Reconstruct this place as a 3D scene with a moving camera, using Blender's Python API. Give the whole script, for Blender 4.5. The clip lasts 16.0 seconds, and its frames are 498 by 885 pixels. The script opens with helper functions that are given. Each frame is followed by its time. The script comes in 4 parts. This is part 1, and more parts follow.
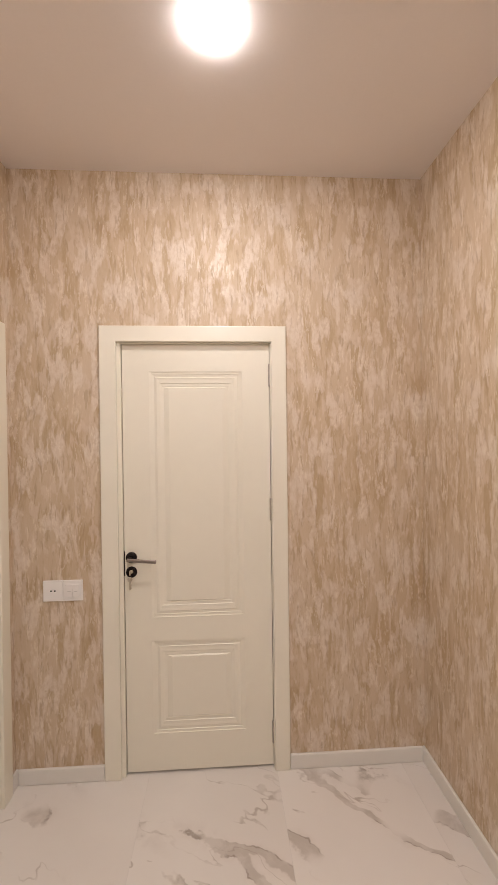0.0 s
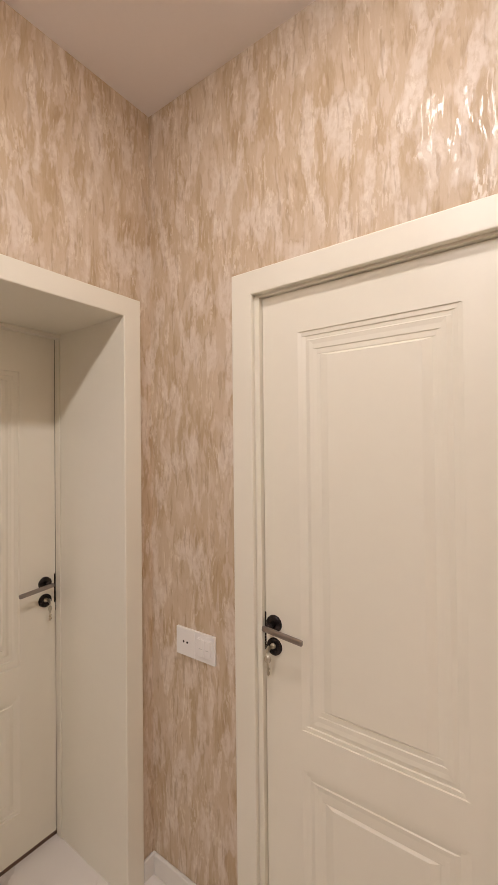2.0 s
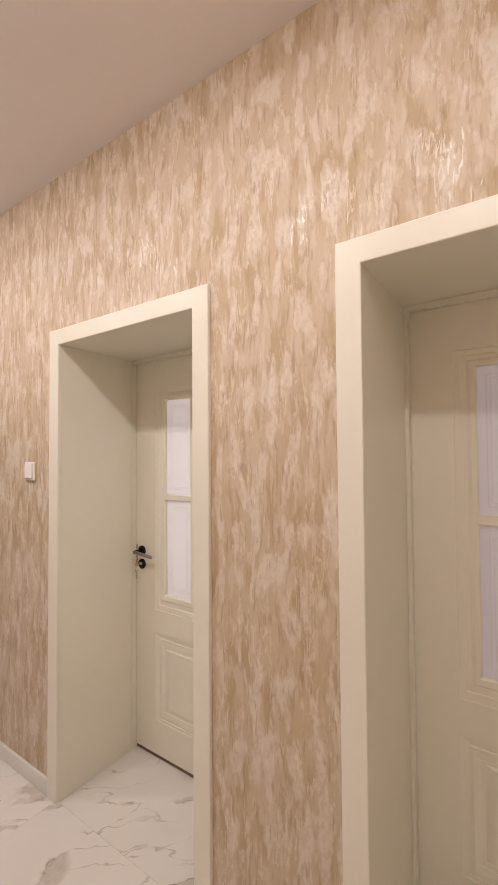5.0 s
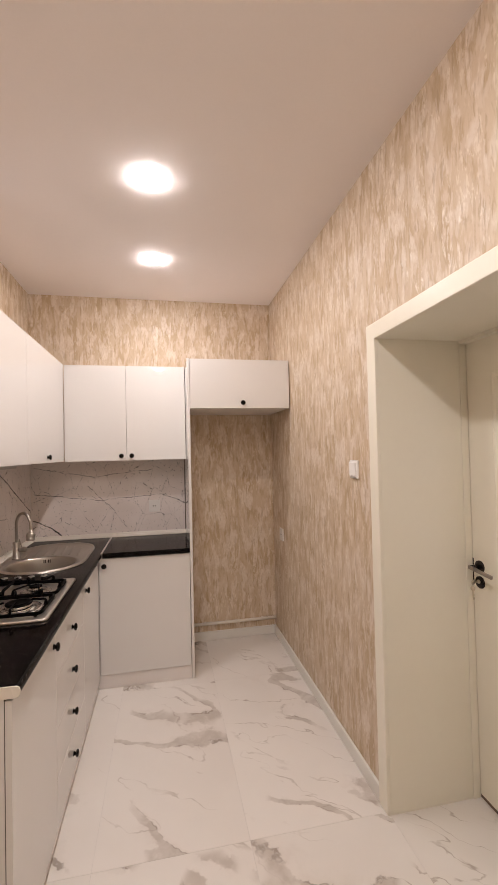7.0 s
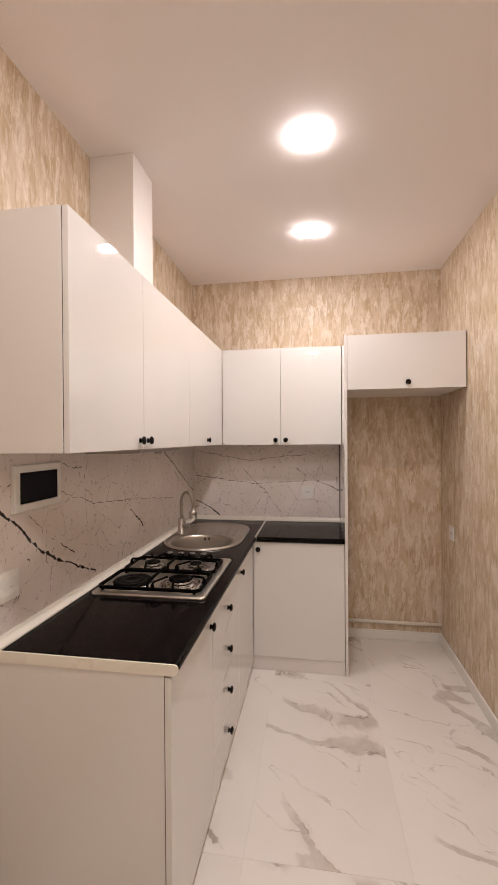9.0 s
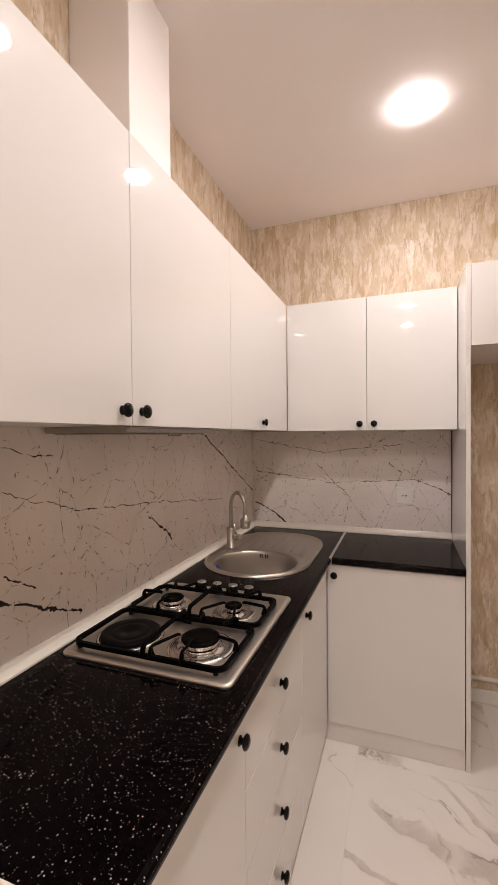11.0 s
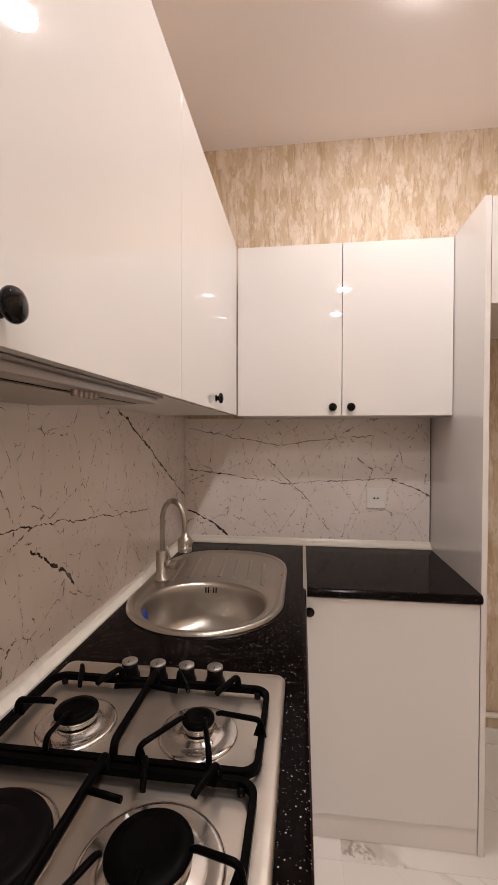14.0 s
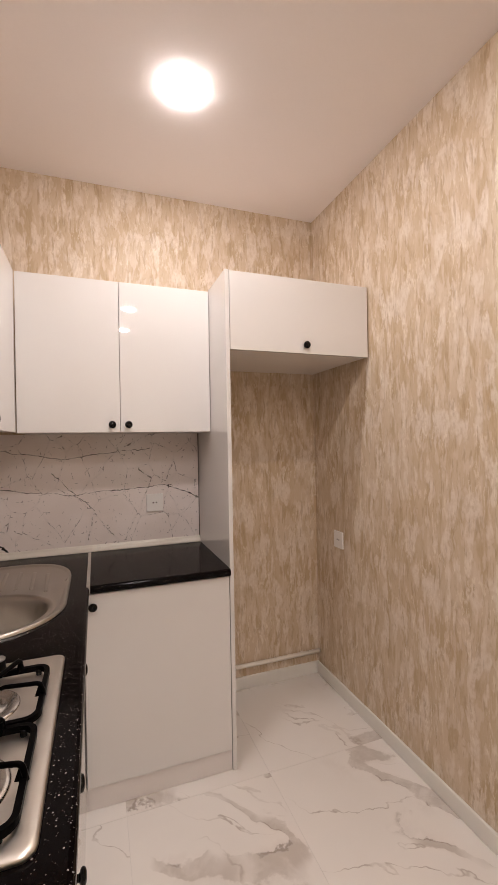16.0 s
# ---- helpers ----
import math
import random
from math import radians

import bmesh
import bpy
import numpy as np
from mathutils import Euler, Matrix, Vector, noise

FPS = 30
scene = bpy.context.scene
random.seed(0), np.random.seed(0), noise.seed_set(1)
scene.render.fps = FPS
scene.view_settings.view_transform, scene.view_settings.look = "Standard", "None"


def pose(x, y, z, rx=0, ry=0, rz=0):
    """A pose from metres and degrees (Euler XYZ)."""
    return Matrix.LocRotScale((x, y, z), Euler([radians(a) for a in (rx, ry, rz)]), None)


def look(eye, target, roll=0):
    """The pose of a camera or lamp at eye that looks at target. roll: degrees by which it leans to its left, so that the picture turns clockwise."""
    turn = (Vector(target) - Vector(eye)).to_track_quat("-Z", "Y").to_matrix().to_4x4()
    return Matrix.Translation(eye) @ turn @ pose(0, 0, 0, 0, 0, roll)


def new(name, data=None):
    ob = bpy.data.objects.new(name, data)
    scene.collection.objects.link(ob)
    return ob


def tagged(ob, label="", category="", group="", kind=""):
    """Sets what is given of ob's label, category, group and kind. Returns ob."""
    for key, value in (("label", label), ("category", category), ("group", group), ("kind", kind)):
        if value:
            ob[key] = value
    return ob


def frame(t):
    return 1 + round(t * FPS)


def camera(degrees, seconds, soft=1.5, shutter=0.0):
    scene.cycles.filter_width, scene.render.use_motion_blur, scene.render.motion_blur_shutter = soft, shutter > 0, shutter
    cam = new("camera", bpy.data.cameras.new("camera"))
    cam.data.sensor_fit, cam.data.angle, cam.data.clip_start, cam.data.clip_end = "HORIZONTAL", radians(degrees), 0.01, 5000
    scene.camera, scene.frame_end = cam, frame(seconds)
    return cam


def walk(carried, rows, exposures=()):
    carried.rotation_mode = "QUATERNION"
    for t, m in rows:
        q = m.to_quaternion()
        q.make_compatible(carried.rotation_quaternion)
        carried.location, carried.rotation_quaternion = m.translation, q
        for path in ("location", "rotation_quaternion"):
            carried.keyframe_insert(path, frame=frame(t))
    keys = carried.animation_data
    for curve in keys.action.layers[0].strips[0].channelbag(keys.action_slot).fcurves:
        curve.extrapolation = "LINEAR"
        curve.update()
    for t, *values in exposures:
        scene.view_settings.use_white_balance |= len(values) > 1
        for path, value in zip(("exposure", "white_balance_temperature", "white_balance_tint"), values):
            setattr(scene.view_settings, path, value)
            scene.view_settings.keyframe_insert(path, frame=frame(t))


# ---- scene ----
cam = camera(61.0, 16.0)
PATH = [
    (0, (0.962, 2.815, 1.567), (1.086, 4.811, 1.551), -0.7),
    (0.5, (1.023, 3.084, 1.57), (0.978, 5.083, 1.562), -0.6),
    (1, (1.129, 3.339, 1.567), (0.853, 5.32, 1.565), -0.5),
    (1.5, (1.168, 3.533, 1.549), (0.441, 5.397, 1.556), -0.6),
    (2, (1.227, 3.737, 1.552), (0.05, 5.354, 1.577), -0.6),
    (2.5, (1.312, 3.929, 1.56), (-0.258, 5.167, 1.595), -0.6),
    (3, (1.292, 4.039, 1.539), (-0.569, 4.772, 1.586), -0.7),
    (3.5, (1.196, 4.11, 1.548), (-0.783, 4.397, 1.588), -0.7),
    (4, (1.124, 4.181, 1.567), (-0.87, 4.025, 1.588), -0.5),
    (4.5, (1.096, 4.253, 1.536), (-0.788, 3.583, 1.585), -0.3),
    (5, (1.076, 4.245, 1.52), (-0.566, 3.105, 1.575), -0.4),
    (5.2, (1.066, 4.217, 1.516), (-0.468, 2.935, 1.569), -0.4),
    (7.3, (0.901, 4.134, 1.547), (0.667, 2.148, 1.584), -1.1),
    (7.5, (0.906, 4.136, 1.549), (0.766, 2.141, 1.579), -0.9),
    (8, (0.906, 4.126, 1.552), (0.966, 2.127, 1.574), -0.8),
    (8.2, (0.901, 4.122, 1.551), (1.026, 2.126, 1.564), -0.7),
    (8.5, (0.908, 4.099, 1.549), (1.113, 2.11, 1.55), -0.6),
    (9, (0.929, 3.968, 1.536), (1.24, 1.993, 1.523), -0.4),
    (9.2, (0.936, 3.910, 1.531), (1.290, 1.942, 1.514), -0.4),
    (11.3, (1.030, 3.105, 1.462), (1.739, 1.237, 1.432), -0.5),
    (11.5, (1.052, 3.044, 1.453), (1.775, 1.18, 1.424), -0.5),
    (12, (1.111, 2.904, 1.427), (1.87, 1.053, 1.393), -0.1),
    (12.5, (1.169, 2.768, 1.413), (1.942, 0.924, 1.379), -0.1),
    (13, (1.227, 2.686, 1.415), (1.99, 0.838, 1.376), -0.0),
    (13.3, (1.275, 2.664, 1.417), (1.973, 0.791, 1.378), 0.1),
    (13.5, (1.303, 2.658, 1.42), (1.9, 0.749, 1.38), 0.1),
    (14, (1.34, 2.662, 1.421), (1.587, 0.678, 1.383), 0.1),
    (14.5, (1.345, 2.684, 1.416), (1.302, 0.684, 1.395), -0.2),
    (15, (1.31, 2.728, 1.437), (1.049, 0.746, 1.417), -0.4),
    (15.3, (1.292, 2.786, 1.441), (0.917, 0.821, 1.431), -0.6),
    (15.5, (1.271, 2.836, 1.444), (0.832, 0.885, 1.435), -0.7),
    (16, (1.289, 2.956, 1.444), (0.607, 1.076, 1.44), -1.0),
]
walk(cam, [(t, look(eye, target, roll)) for t, eye, target, roll in PATH], [(0, -0.04), (1, -0.08), (4.5, -0.08), (5.5, 0.0), (16, 0.0)])

# ---- the place, in metres: west wall x = 0, east wall x = EAST, kitchen wall y = SOUTH, entrance end y = NORTH ----
EAST, SOUTH, NORTH, HIGH = 1.922, 0.611, 4.8, 2.804
LAMP_X = 0.95
LAMP_Y = (1.353, 2.175, 3.27, 4.083)
LAMP_COLOUR = (1.0, 0.924, 0.905)
LAMP_STRENGTH = 285.0

world = bpy.data.worlds.new("world")
scene.world = world
world.use_nodes = True
world.node_tree.nodes["Background"].inputs["Color"].default_value = (0.6, 0.65, 0.75, 1)
world.node_tree.nodes["Background"].inputs["Strength"].default_value = 0.05


# ---- material helpers ----
def material(name):
    m = bpy.data.materials.new(name)
    m.use_nodes = True
    return m, m.node_tree, m.node_tree.nodes["Principled BSDF"]


def put(tree, socket, value):
    if isinstance(value, bpy.types.NodeSocket):
        tree.links.new(value, socket)
    elif isinstance(value, tuple) and len(value) == 3 and socket.type == "RGBA":
        socket.default_value = (*value, 1)
    else:
        socket.default_value = value


def calc(tree, op, a, b=0.0, c=0.0, clamp=False):
    n = tree.nodes.new("ShaderNodeMath")
    n.operation, n.use_clamp = op, clamp
    put(tree, n.inputs[0], a), put(tree, n.inputs[1], b), put(tree, n.inputs[2], c)
    return n.outputs[0]


def vec(tree, op, a, b=(0, 0, 0), scale=None):
    n = tree.nodes.new("ShaderNodeVectorMath")
    n.operation = op
    put(tree, n.inputs[0], a), put(tree, n.inputs[1], b)
    if scale is not None:
        put(tree, n.inputs["Scale"], scale)
    return n.outputs["Value"] if op in ("DOT_PRODUCT", "LENGTH") else n.outputs["Vector"]


def coords(tree):
    return tree.nodes.new("ShaderNodeTexCoord").outputs["Object"]


def split(tree, v):
    n = tree.nodes.new("ShaderNodeSeparateXYZ")
    put(tree, n.inputs[0], v)
    return n.outputs


def join(tree, x, y, z=0.0):
    n = tree.nodes.new("ShaderNodeCombineXYZ")
    put(tree, n.inputs[0], x), put(tree, n.inputs[1], y), put(tree, n.inputs[2], z)
    return n.outputs[0]


def clouds(tree, v, scale, detail=3.0, rough=0.5, distortion=0.0):
    n = tree.nodes.new("ShaderNodeTexNoise")
    put(tree, n.inputs["Vector"], v)
    n.inputs["Scale"].default_value, n.inputs["Detail"].default_value = scale, detail
    n.inputs["Roughness"].default_value, n.inputs["Distortion"].default_value = rough, distortion
    return n.outputs


def cells(tree, v, scale, feature="F1", randomness=1.0):
    n = tree.nodes.new("ShaderNodeTexVoronoi")
    n.feature = feature
    put(tree, n.inputs["Vector"], v)
    n.inputs["Scale"].default_value, n.inputs["Randomness"].default_value = scale, randomness
    return n.outputs


def between(tree, value, low, high, to_low=0.0, to_high=1.0):
    n = tree.nodes.new("ShaderNodeMapRange")
    n.interpolation_type = "SMOOTHSTEP"
    for k, v in zip((0, 1, 2, 3, 4), (value, low, high, to_low, to_high)):
        put(tree, n.inputs[k], v)
    return n.outputs[0]


def mix(tree, fac, a, b):
    n = tree.nodes.new("ShaderNodeMix")
    n.data_type = "RGBA"
    put(tree, n.inputs[0], fac), put(tree, n.inputs[6], a), put(tree, n.inputs[7], b)
    return n.outputs[2]


def relief(tree, bsdf, height, strength, distance=0.002):
    n = tree.nodes.new("ShaderNodeBump")
    n.inputs["Strength"].default_value, n.inputs["Distance"].default_value = strength, distance
    put(tree, n.inputs["Height"], height)
    tree.links.new(n.outputs[0], bsdf.inputs["Normal"])


def plain(name, colour, rough, metal=0.0, vary=0.06, grain=40.0, bump=0.03, coat=0.0, stretch=(1, 1, 1), shine=0.5):
    """A paint, plastic or metal with faint mottling, uneven gloss and fine relief."""
    m, t, b = material(name)
    v = vec(t, "MULTIPLY", coords(t), stretch)
    big, fine = clouds(t, v, 3.0, 4)[0], clouds(t, v, grain, 3)[0]
    dark = tuple(c * (1 - vary) for c in colour)
    light = tuple(min(1.0, c * (1 + vary * 0.5)) for c in colour)
    put(t, b.inputs["Base Color"], mix(t, calc(t, "ADD", calc(t, "MULTIPLY", big, 0.6), calc(t, "MULTIPLY", fine, 0.4)), dark, light))
    put(t, b.inputs["Roughness"], between(t, big, 0.3, 0.7, rough * 0.85, rough * 1.15))
    b.inputs["Metallic"].default_value, b.inputs["Coat Weight"].default_value = metal, coat
    b.inputs["Coat Roughness"].default_value, b.inputs["Specular IOR Level"].default_value = 0.05, shine
    relief(t, b, fine, bump, 0.001)
    return m


def wallpaper_material():
    """Brush-dabbed paper: cream dabs with torn edges on tan, darker streaks and pearly foil squiggles, all upright."""
    m, t, b = material("wallpaper")
    x, y, z = split(t, coords(t))[:3]
    base = join(t, calc(t, "ADD", x, y), z)
    warp = vec(t, "SUBTRACT", clouds(t, vec(t, "MULTIPLY", base, (5, 3, 1)), 1.0, 3)[1], (0.5, 0.5, 0.5))
    p = vec(t, "ADD", base, vec(t, "MULTIPLY", warp, (0.05, 0.10, 0)))
    torn = calc(t, "MULTIPLY", calc(t, "SUBTRACT", clouds(t, vec(t, "MULTIPLY", p, (130, 60, 1)), 1.0, 3, 0.6)[0], 0.5), 0.075)

    def dabs(scale, shift, low, high, detail=2.0):
        n = clouds(t, vec(t, "ADD", vec(t, "MULTIPLY", p, scale), shift), 1.0, detail, 0.5)[0]
        return between(t, calc(t, "ADD", n, torn), low, high), n

    wide = clouds(t, vec(t, "MULTIPLY", p, (5, 1.8, 1)), 1.0, 4, 0.6)[0]
    fibre = clouds(t, vec(t, "MULTIPLY", p, (190, 26, 1)), 1.0, 4, 0.65)[0]
    worn = clouds(t, vec(t, "MULTIPLY", p, (70, 34, 1)), 1.0, 4, 0.65)[0]
    large, n_large = dabs((20, 5.6, 1), (0, 0, 0), 0.49, 0.60, 3.0)
    small, n_small = dabs((38, 10, 1), (7.3, 3.1, 0), 0.52, 0.62, 3.0)
    gold, n_gold = dabs((19, 4.2, 1), (13.7, 8.9, 0), 0.49, 0.62, 4.0)
    streak, n_streak = dabs((66, 9.0, 1), (3.2, 17.4, 0), 0.57, 0.67, 3.0)
    c = mix(t, between(t, wide, 0.34, 0.66), (0.560, 0.425, 0.285), (0.622, 0.495, 0.362))
    c = mix(t, calc(t, "MULTIPLY", gold, 0.78), c, (0.475, 0.338, 0.198))
    c = mix(t, calc(t, "MULTIPLY", small, 0.62), c, (0.680, 0.565, 0.455))
    c = mix(t, calc(t, "MULTIPLY", large, between(t, worn, 0.32, 0.60, 0.30, 0.88)), c, (0.728, 0.628, 0.530))
    c = mix(t, calc(t, "MULTIPLY", streak, 0.50), c, (0.385, 0.262, 0.152))
    rim = calc(t, "MULTIPLY", between(t, n_large, 0.470, 0.512), between(t, n_large, 0.532, 0.516))
    c = mix(t, calc(t, "MULTIPLY", calc(t, "MULTIPLY", rim, between(t, worn, 0.46, 0.60)), 0.30), c, (0.400, 0.276, 0.164))
    c = mix(t, between(t, fibre, 0.40, 0.78, 0.0, 0.19), c, (0.745, 0.640, 0.520))
    # pearly foil: broken, upright squiggles in places
    strand = clouds(t, vec(t, "ADD", vec(t, "MULTIPLY", p, (30, 4.2, 1)), (21.3, 5.9, 0)), 1.0, 3, 0.55)[0]
    border = calc(t, "ABSOLUTE", calc(t, "SUBTRACT", calc(t, "ADD", strand, calc(t, "MULTIPLY", torn, 0.5)), 0.5))
    here = between(t, clouds(t, vec(t, "MULTIPLY", p, (9, 5, 1)), 1.0, 2)[0], 0.45, 0.55)
    foil = calc(t, "MULTIPLY", calc(t, "MULTIPLY", between(t, border, 0.026, 0.012), here), between(t, worn, 0.42, 0.52))
    c = mix(t, calc(t, "MULTIPLY", foil, 0.40), c, (0.80, 0.70, 0.56))
    put(t, b.inputs["Base Color"], c)
    put(t, b.inputs["Roughness"], between(t, foil, 0.0, 1.0, 0.52, 0.30))
    put(t, b.inputs["Specular IOR Level"], between(t, foil, 0.0, 1.0, 0.35, 0.8))
    height = calc(t, "ADD", calc(t, "ADD", calc(t, "MULTIPLY", large, 0.6), calc(t, "MULTIPLY", small, 0.5)), calc(t, "ADD", calc(t, "MULTIPLY", fibre, 0.5), calc(t, "MULTIPLY", foil, 0.5)))
    relief(t, b, height, 0.30, 0.001)
    return m


def marble_tile_material():
    """Polished porcelain with grey-beige veins; every tile shows its own cut of the stone."""
    m, t, b = material("marble_tile")
    rnd = t.nodes.new("ShaderNodeObjectInfo").outputs["Random"]
    v = vec(t, "ADD", coords(t), join(t, calc(t, "MULTIPLY", rnd, 37.0), calc(t, "MULTIPLY", rnd, 91.0), calc(t, "MULTIPLY", rnd, 13.0)))
    rot = t.nodes.new("ShaderNodeVectorRotate")
    rot.rotation_type = "Z_AXIS"
    put(t, rot.inputs["Vector"], v)
    rot.inputs["Angle"].default_value = radians(38)
    v = rot.outputs[0]
    warp = vec(t, "SUBTRACT", clouds(t, v, 2.2, 5, 0.55)[1], (0.5, 0.5, 0.5))
    p = vec(t, "ADD", v, vec(t, "SCALE", warp, scale=0.30))
    q = vec(t, "MULTIPLY", p, (0.60, 2.2, 1))
    jag = calc(t, "MULTIPLY", calc(t, "SUBTRACT", clouds(t, v, 26.0, 4, 0.6)[0], 0.5), 0.035)
    signed = calc(t, "ADD", calc(t, "SUBTRACT", clouds(t, q, 1.15, 2, 0.4)[0], 0.5), jag)
    ridge = calc(t, "ABSOLUTE", signed)
    ridge2 = calc(t, "ABSOLUTE", calc(t, "SUBTRACT", clouds(t, vec(t, "ADD", q, (4.1, 9.2, 2)), 2.4, 3, 0.5)[0], 0.5))
    where = between(t, clouds(t, v, 2.1, 3)[0], 0.47, 0.545)
    where2 = between(t, clouds(t, vec(t, "ADD", v, (3, 5, 1)), 2.4, 2)[0], 0.44, 0.56)
    patchy = clouds(t, p, 11.0, 5, 0.6)[0]
    band = calc(t, "MULTIPLY", between(t, ridge, 0.030, 0.021), where)
    cloud = calc(t, "MULTIPLY", between(t, ridge, 0.060, 0.02), where)
    line = calc(t, "MULTIPLY", between(t, calc(t, "ABSOLUTE", calc(t, "SUBTRACT", signed, 0.024)), 0.006, 0.0012), where)
    hair = calc(t, "MULTIPLY", between(t, calc(t, "ADD", ridge2, calc(t, "MULTIPLY", jag, 0.3)), 0.009, 0.001), where2)
    c = mix(t, between(t, clouds(t, v, 1.3, 4)[0], 0.35, 0.7), (0.790, 0.745, 0.700), (0.740, 0.692, 0.645))
    c = mix(t, calc(t, "MULTIPLY", cloud, between(t, patchy, 0.40, 0.60, 0.0, 0.35)), c, (0.60, 0.54, 0.49))
    c = mix(t, calc(t, "MULTIPLY", band, between(t, patchy, 0.32, 0.62, 0.45, 0.92)), c, (0.535, 0.475, 0.425))
    c = mix(t, calc(t, "MULTIPLY", line, between(t, patchy, 0.46, 0.60, 0.0, 0.75)), c, (0.31, 0.26, 0.225))
    c = mix(t, calc(t, "MULTIPLY", hair, between(t, patchy, 0.42, 0.58, 0.25, 0.75)), c, (0.44, 0.375, 0.325))
    put(t, b.inputs["Base Color"], c)
    put(t, b.inputs["Roughness"], between(t, patchy, 0.3, 0.7, 0.17, 0.25))
    b.inputs["Specular IOR Level"].default_value = 0.42
    relief(t, b, clouds(t, v, 25.0, 3)[0], 0.03, 0.001)
    return m


def splash_material(name, axis, cracks):
    """Glossy printed panel: greyish white stone with fine broken black cracks."""
    m, t, b = material(name)
    xyz = split(t, coords(t))
    p0 = join(t, xyz[axis], xyz[2])
    w = vec(t, "SUBTRACT", clouds(t, vec(t, "SCALE", p0, scale=9.0), 1.0, 4, 0.6)[1], (0.5, 0.5, 0.5))
    p = vec(t, "ADD", p0, vec(t, "MULTIPLY", w, (0.050, 0.050, 0)))
    w2 = vec(t, "SUBTRACT", clouds(t, vec(t, "SCALE", p0, scale=48.0), 1.0, 3, 0.6)[1], (0.5, 0.5, 0.5))
    p = vec(t, "ADD", p, vec(t, "MULTIPLY", w2, (0.012, 0.012, 0)))
    broken = clouds(t, vec(t, "SCALE", p0, scale=38.0), 1.0, 3, 0.6)[0]
    ink = None
    for ua, va, ub, vb, wide in cracks:
        d = Vector((ub - ua, vb - va, 0))
        rel = vec(t, "SUBTRACT", p, (ua, va, 0))
        along = calc(t, "DIVIDE", vec(t, "DOT_PRODUCT", rel, tuple(d)), d.length_squared, clamp=True)
        off = vec(t, "LENGTH", vec(t, "SUBTRACT", rel, vec(t, "SCALE", tuple(d), scale=along)))
        thick = calc(t, "MULTIPLY", between(t, broken, 0.32, 0.60), wide * 1.35)
        one = between(t, calc(t, "SUBTRACT", off, thick), 0.0006, -0.0006)
        ink = one if ink is None else calc(t, "MAXIMUM", ink, one)
    # short flecks and hairlines strewn over the panel
    q = vec(t, "ADD", p0, vec(t, "MULTIPLY", w, (0.05, 0.05, 0)))
    e1 = cells(t, vec(t, "MULTIPLY", q, (1.0, 0.8, 1)), 7.0, "DISTANCE_TO_EDGE")[0]
    e2 = cells(t, vec(t, "ADD", vec(t, "MULTIPLY", q, (1.3, 0.9, 1)), (3.3, 1.2, 0)), 17.0, "DISTANCE_TO_EDGE")[0]
    here = between(t, clouds(t, vec(t, "SCALE", p0, scale=36.0), 1.0, 3, 0.6)[0], 0.50, 0.58)
    here2 = between(t, clouds(t, vec(t, "ADD", vec(t, "SCALE", p0, scale=46.0), (5, 8, 0)), 1.0, 3, 0.6)[0], 0.55, 0.61)
    fleck = calc(t, "MAXIMUM", calc(t, "MULTIPLY", between(t, e1, 0.0080, 0.003), here), calc(t, "MULTIPLY", between(t, e2, 0.015, 0.006), here2))
    ghost = between(t, e1, 0.04, 0.01, 0.0, 0.12)
    c = mix(t, between(t, clouds(t, p0, 5.0, 4)[0], 0.35, 0.7), (0.815, 0.730, 0.690), (0.865, 0.785, 0.750))
    c = mix(t, ghost, c, (0.55, 0.505, 0.49))
    c = mix(t, calc(t, "MULTIPLY", fleck, 0.85), c, (0.06, 0.048, 0.042))
    c = mix(t, calc(t, "MULTIPLY", ink, 0.97), c, (0.010, 0.007, 0.007))
    put(t, b.inputs["Base Color"], c)
    b.inputs["Roughness"].default_value = 0.07
    relief(t, b, clouds(t, p0, 6.0, 2)[0], 0.04, 0.004)
    return m


def granite_material():
    m, t, b = material("black_granite")
    v = coords(t)
    grain = clouds(t, v, 60.0, 4)[0]
    speck = cells(t, v, 150.0)
    dot = calc(t, "MULTIPLY", between(t, speck[0], 0.26, 0.14), between(t, split(t, speck[1])[0], 0.76, 0.82))
    speck2 = cells(t, vec(t, "ADD", v, (3.1, 1.7, 0.4)), 260.0)
    dot2 = calc(t, "MULTIPLY", between(t, speck2[0], 0.32, 0.18), between(t, split(t, speck2[1])[1], 0.80, 0.86))
    c = mix(t, grain, (0.0014, 0.0008, 0.0008), (0.0045, 0.0028, 0.0028))
    c = mix(t, calc(t, "MULTIPLY", dot2, 0.22), c, (0.52, 0.45, 0.42))
    c = mix(t, calc(t, "MULTIPLY", dot, 0.46), c, (0.70, 0.63, 0.59))
    put(t, b.inputs["Base Color"], c)
    put(t, b.inputs["Roughness"], between(t, grain, 0.3, 0.7, 0.08, 0.15))
    b.inputs["Specular IOR Level"].default_value = 0.045
    return m


def steel_material(name, colour, rough, stretch, strength=0.25):
    """Brushed metal: scratches drawn out along one axis."""
    m, t, b = material(name)
    v = vec(t, "MULTIPLY", coords(t), stretch)
    brush, smear = clouds(t, v, 1.0, 4, 0.6)[0], clouds(t, coords(t), 14.0, 3)[0]
    put(t, b.inputs["Base Color"], mix(t, brush, tuple(c * 0.88 for c in colour), colour))
    put(t, b.inputs["Roughness"], calc(t, "ADD", between(t, brush, 0.2, 0.8, rough * 0.8, rough * 1.2), calc(t, "MULTIPLY", smear, 0.06)))
    b.inputs["Metallic"].default_value = 1.0
    relief(t, b, brush, strength, 0.0004)
    return m


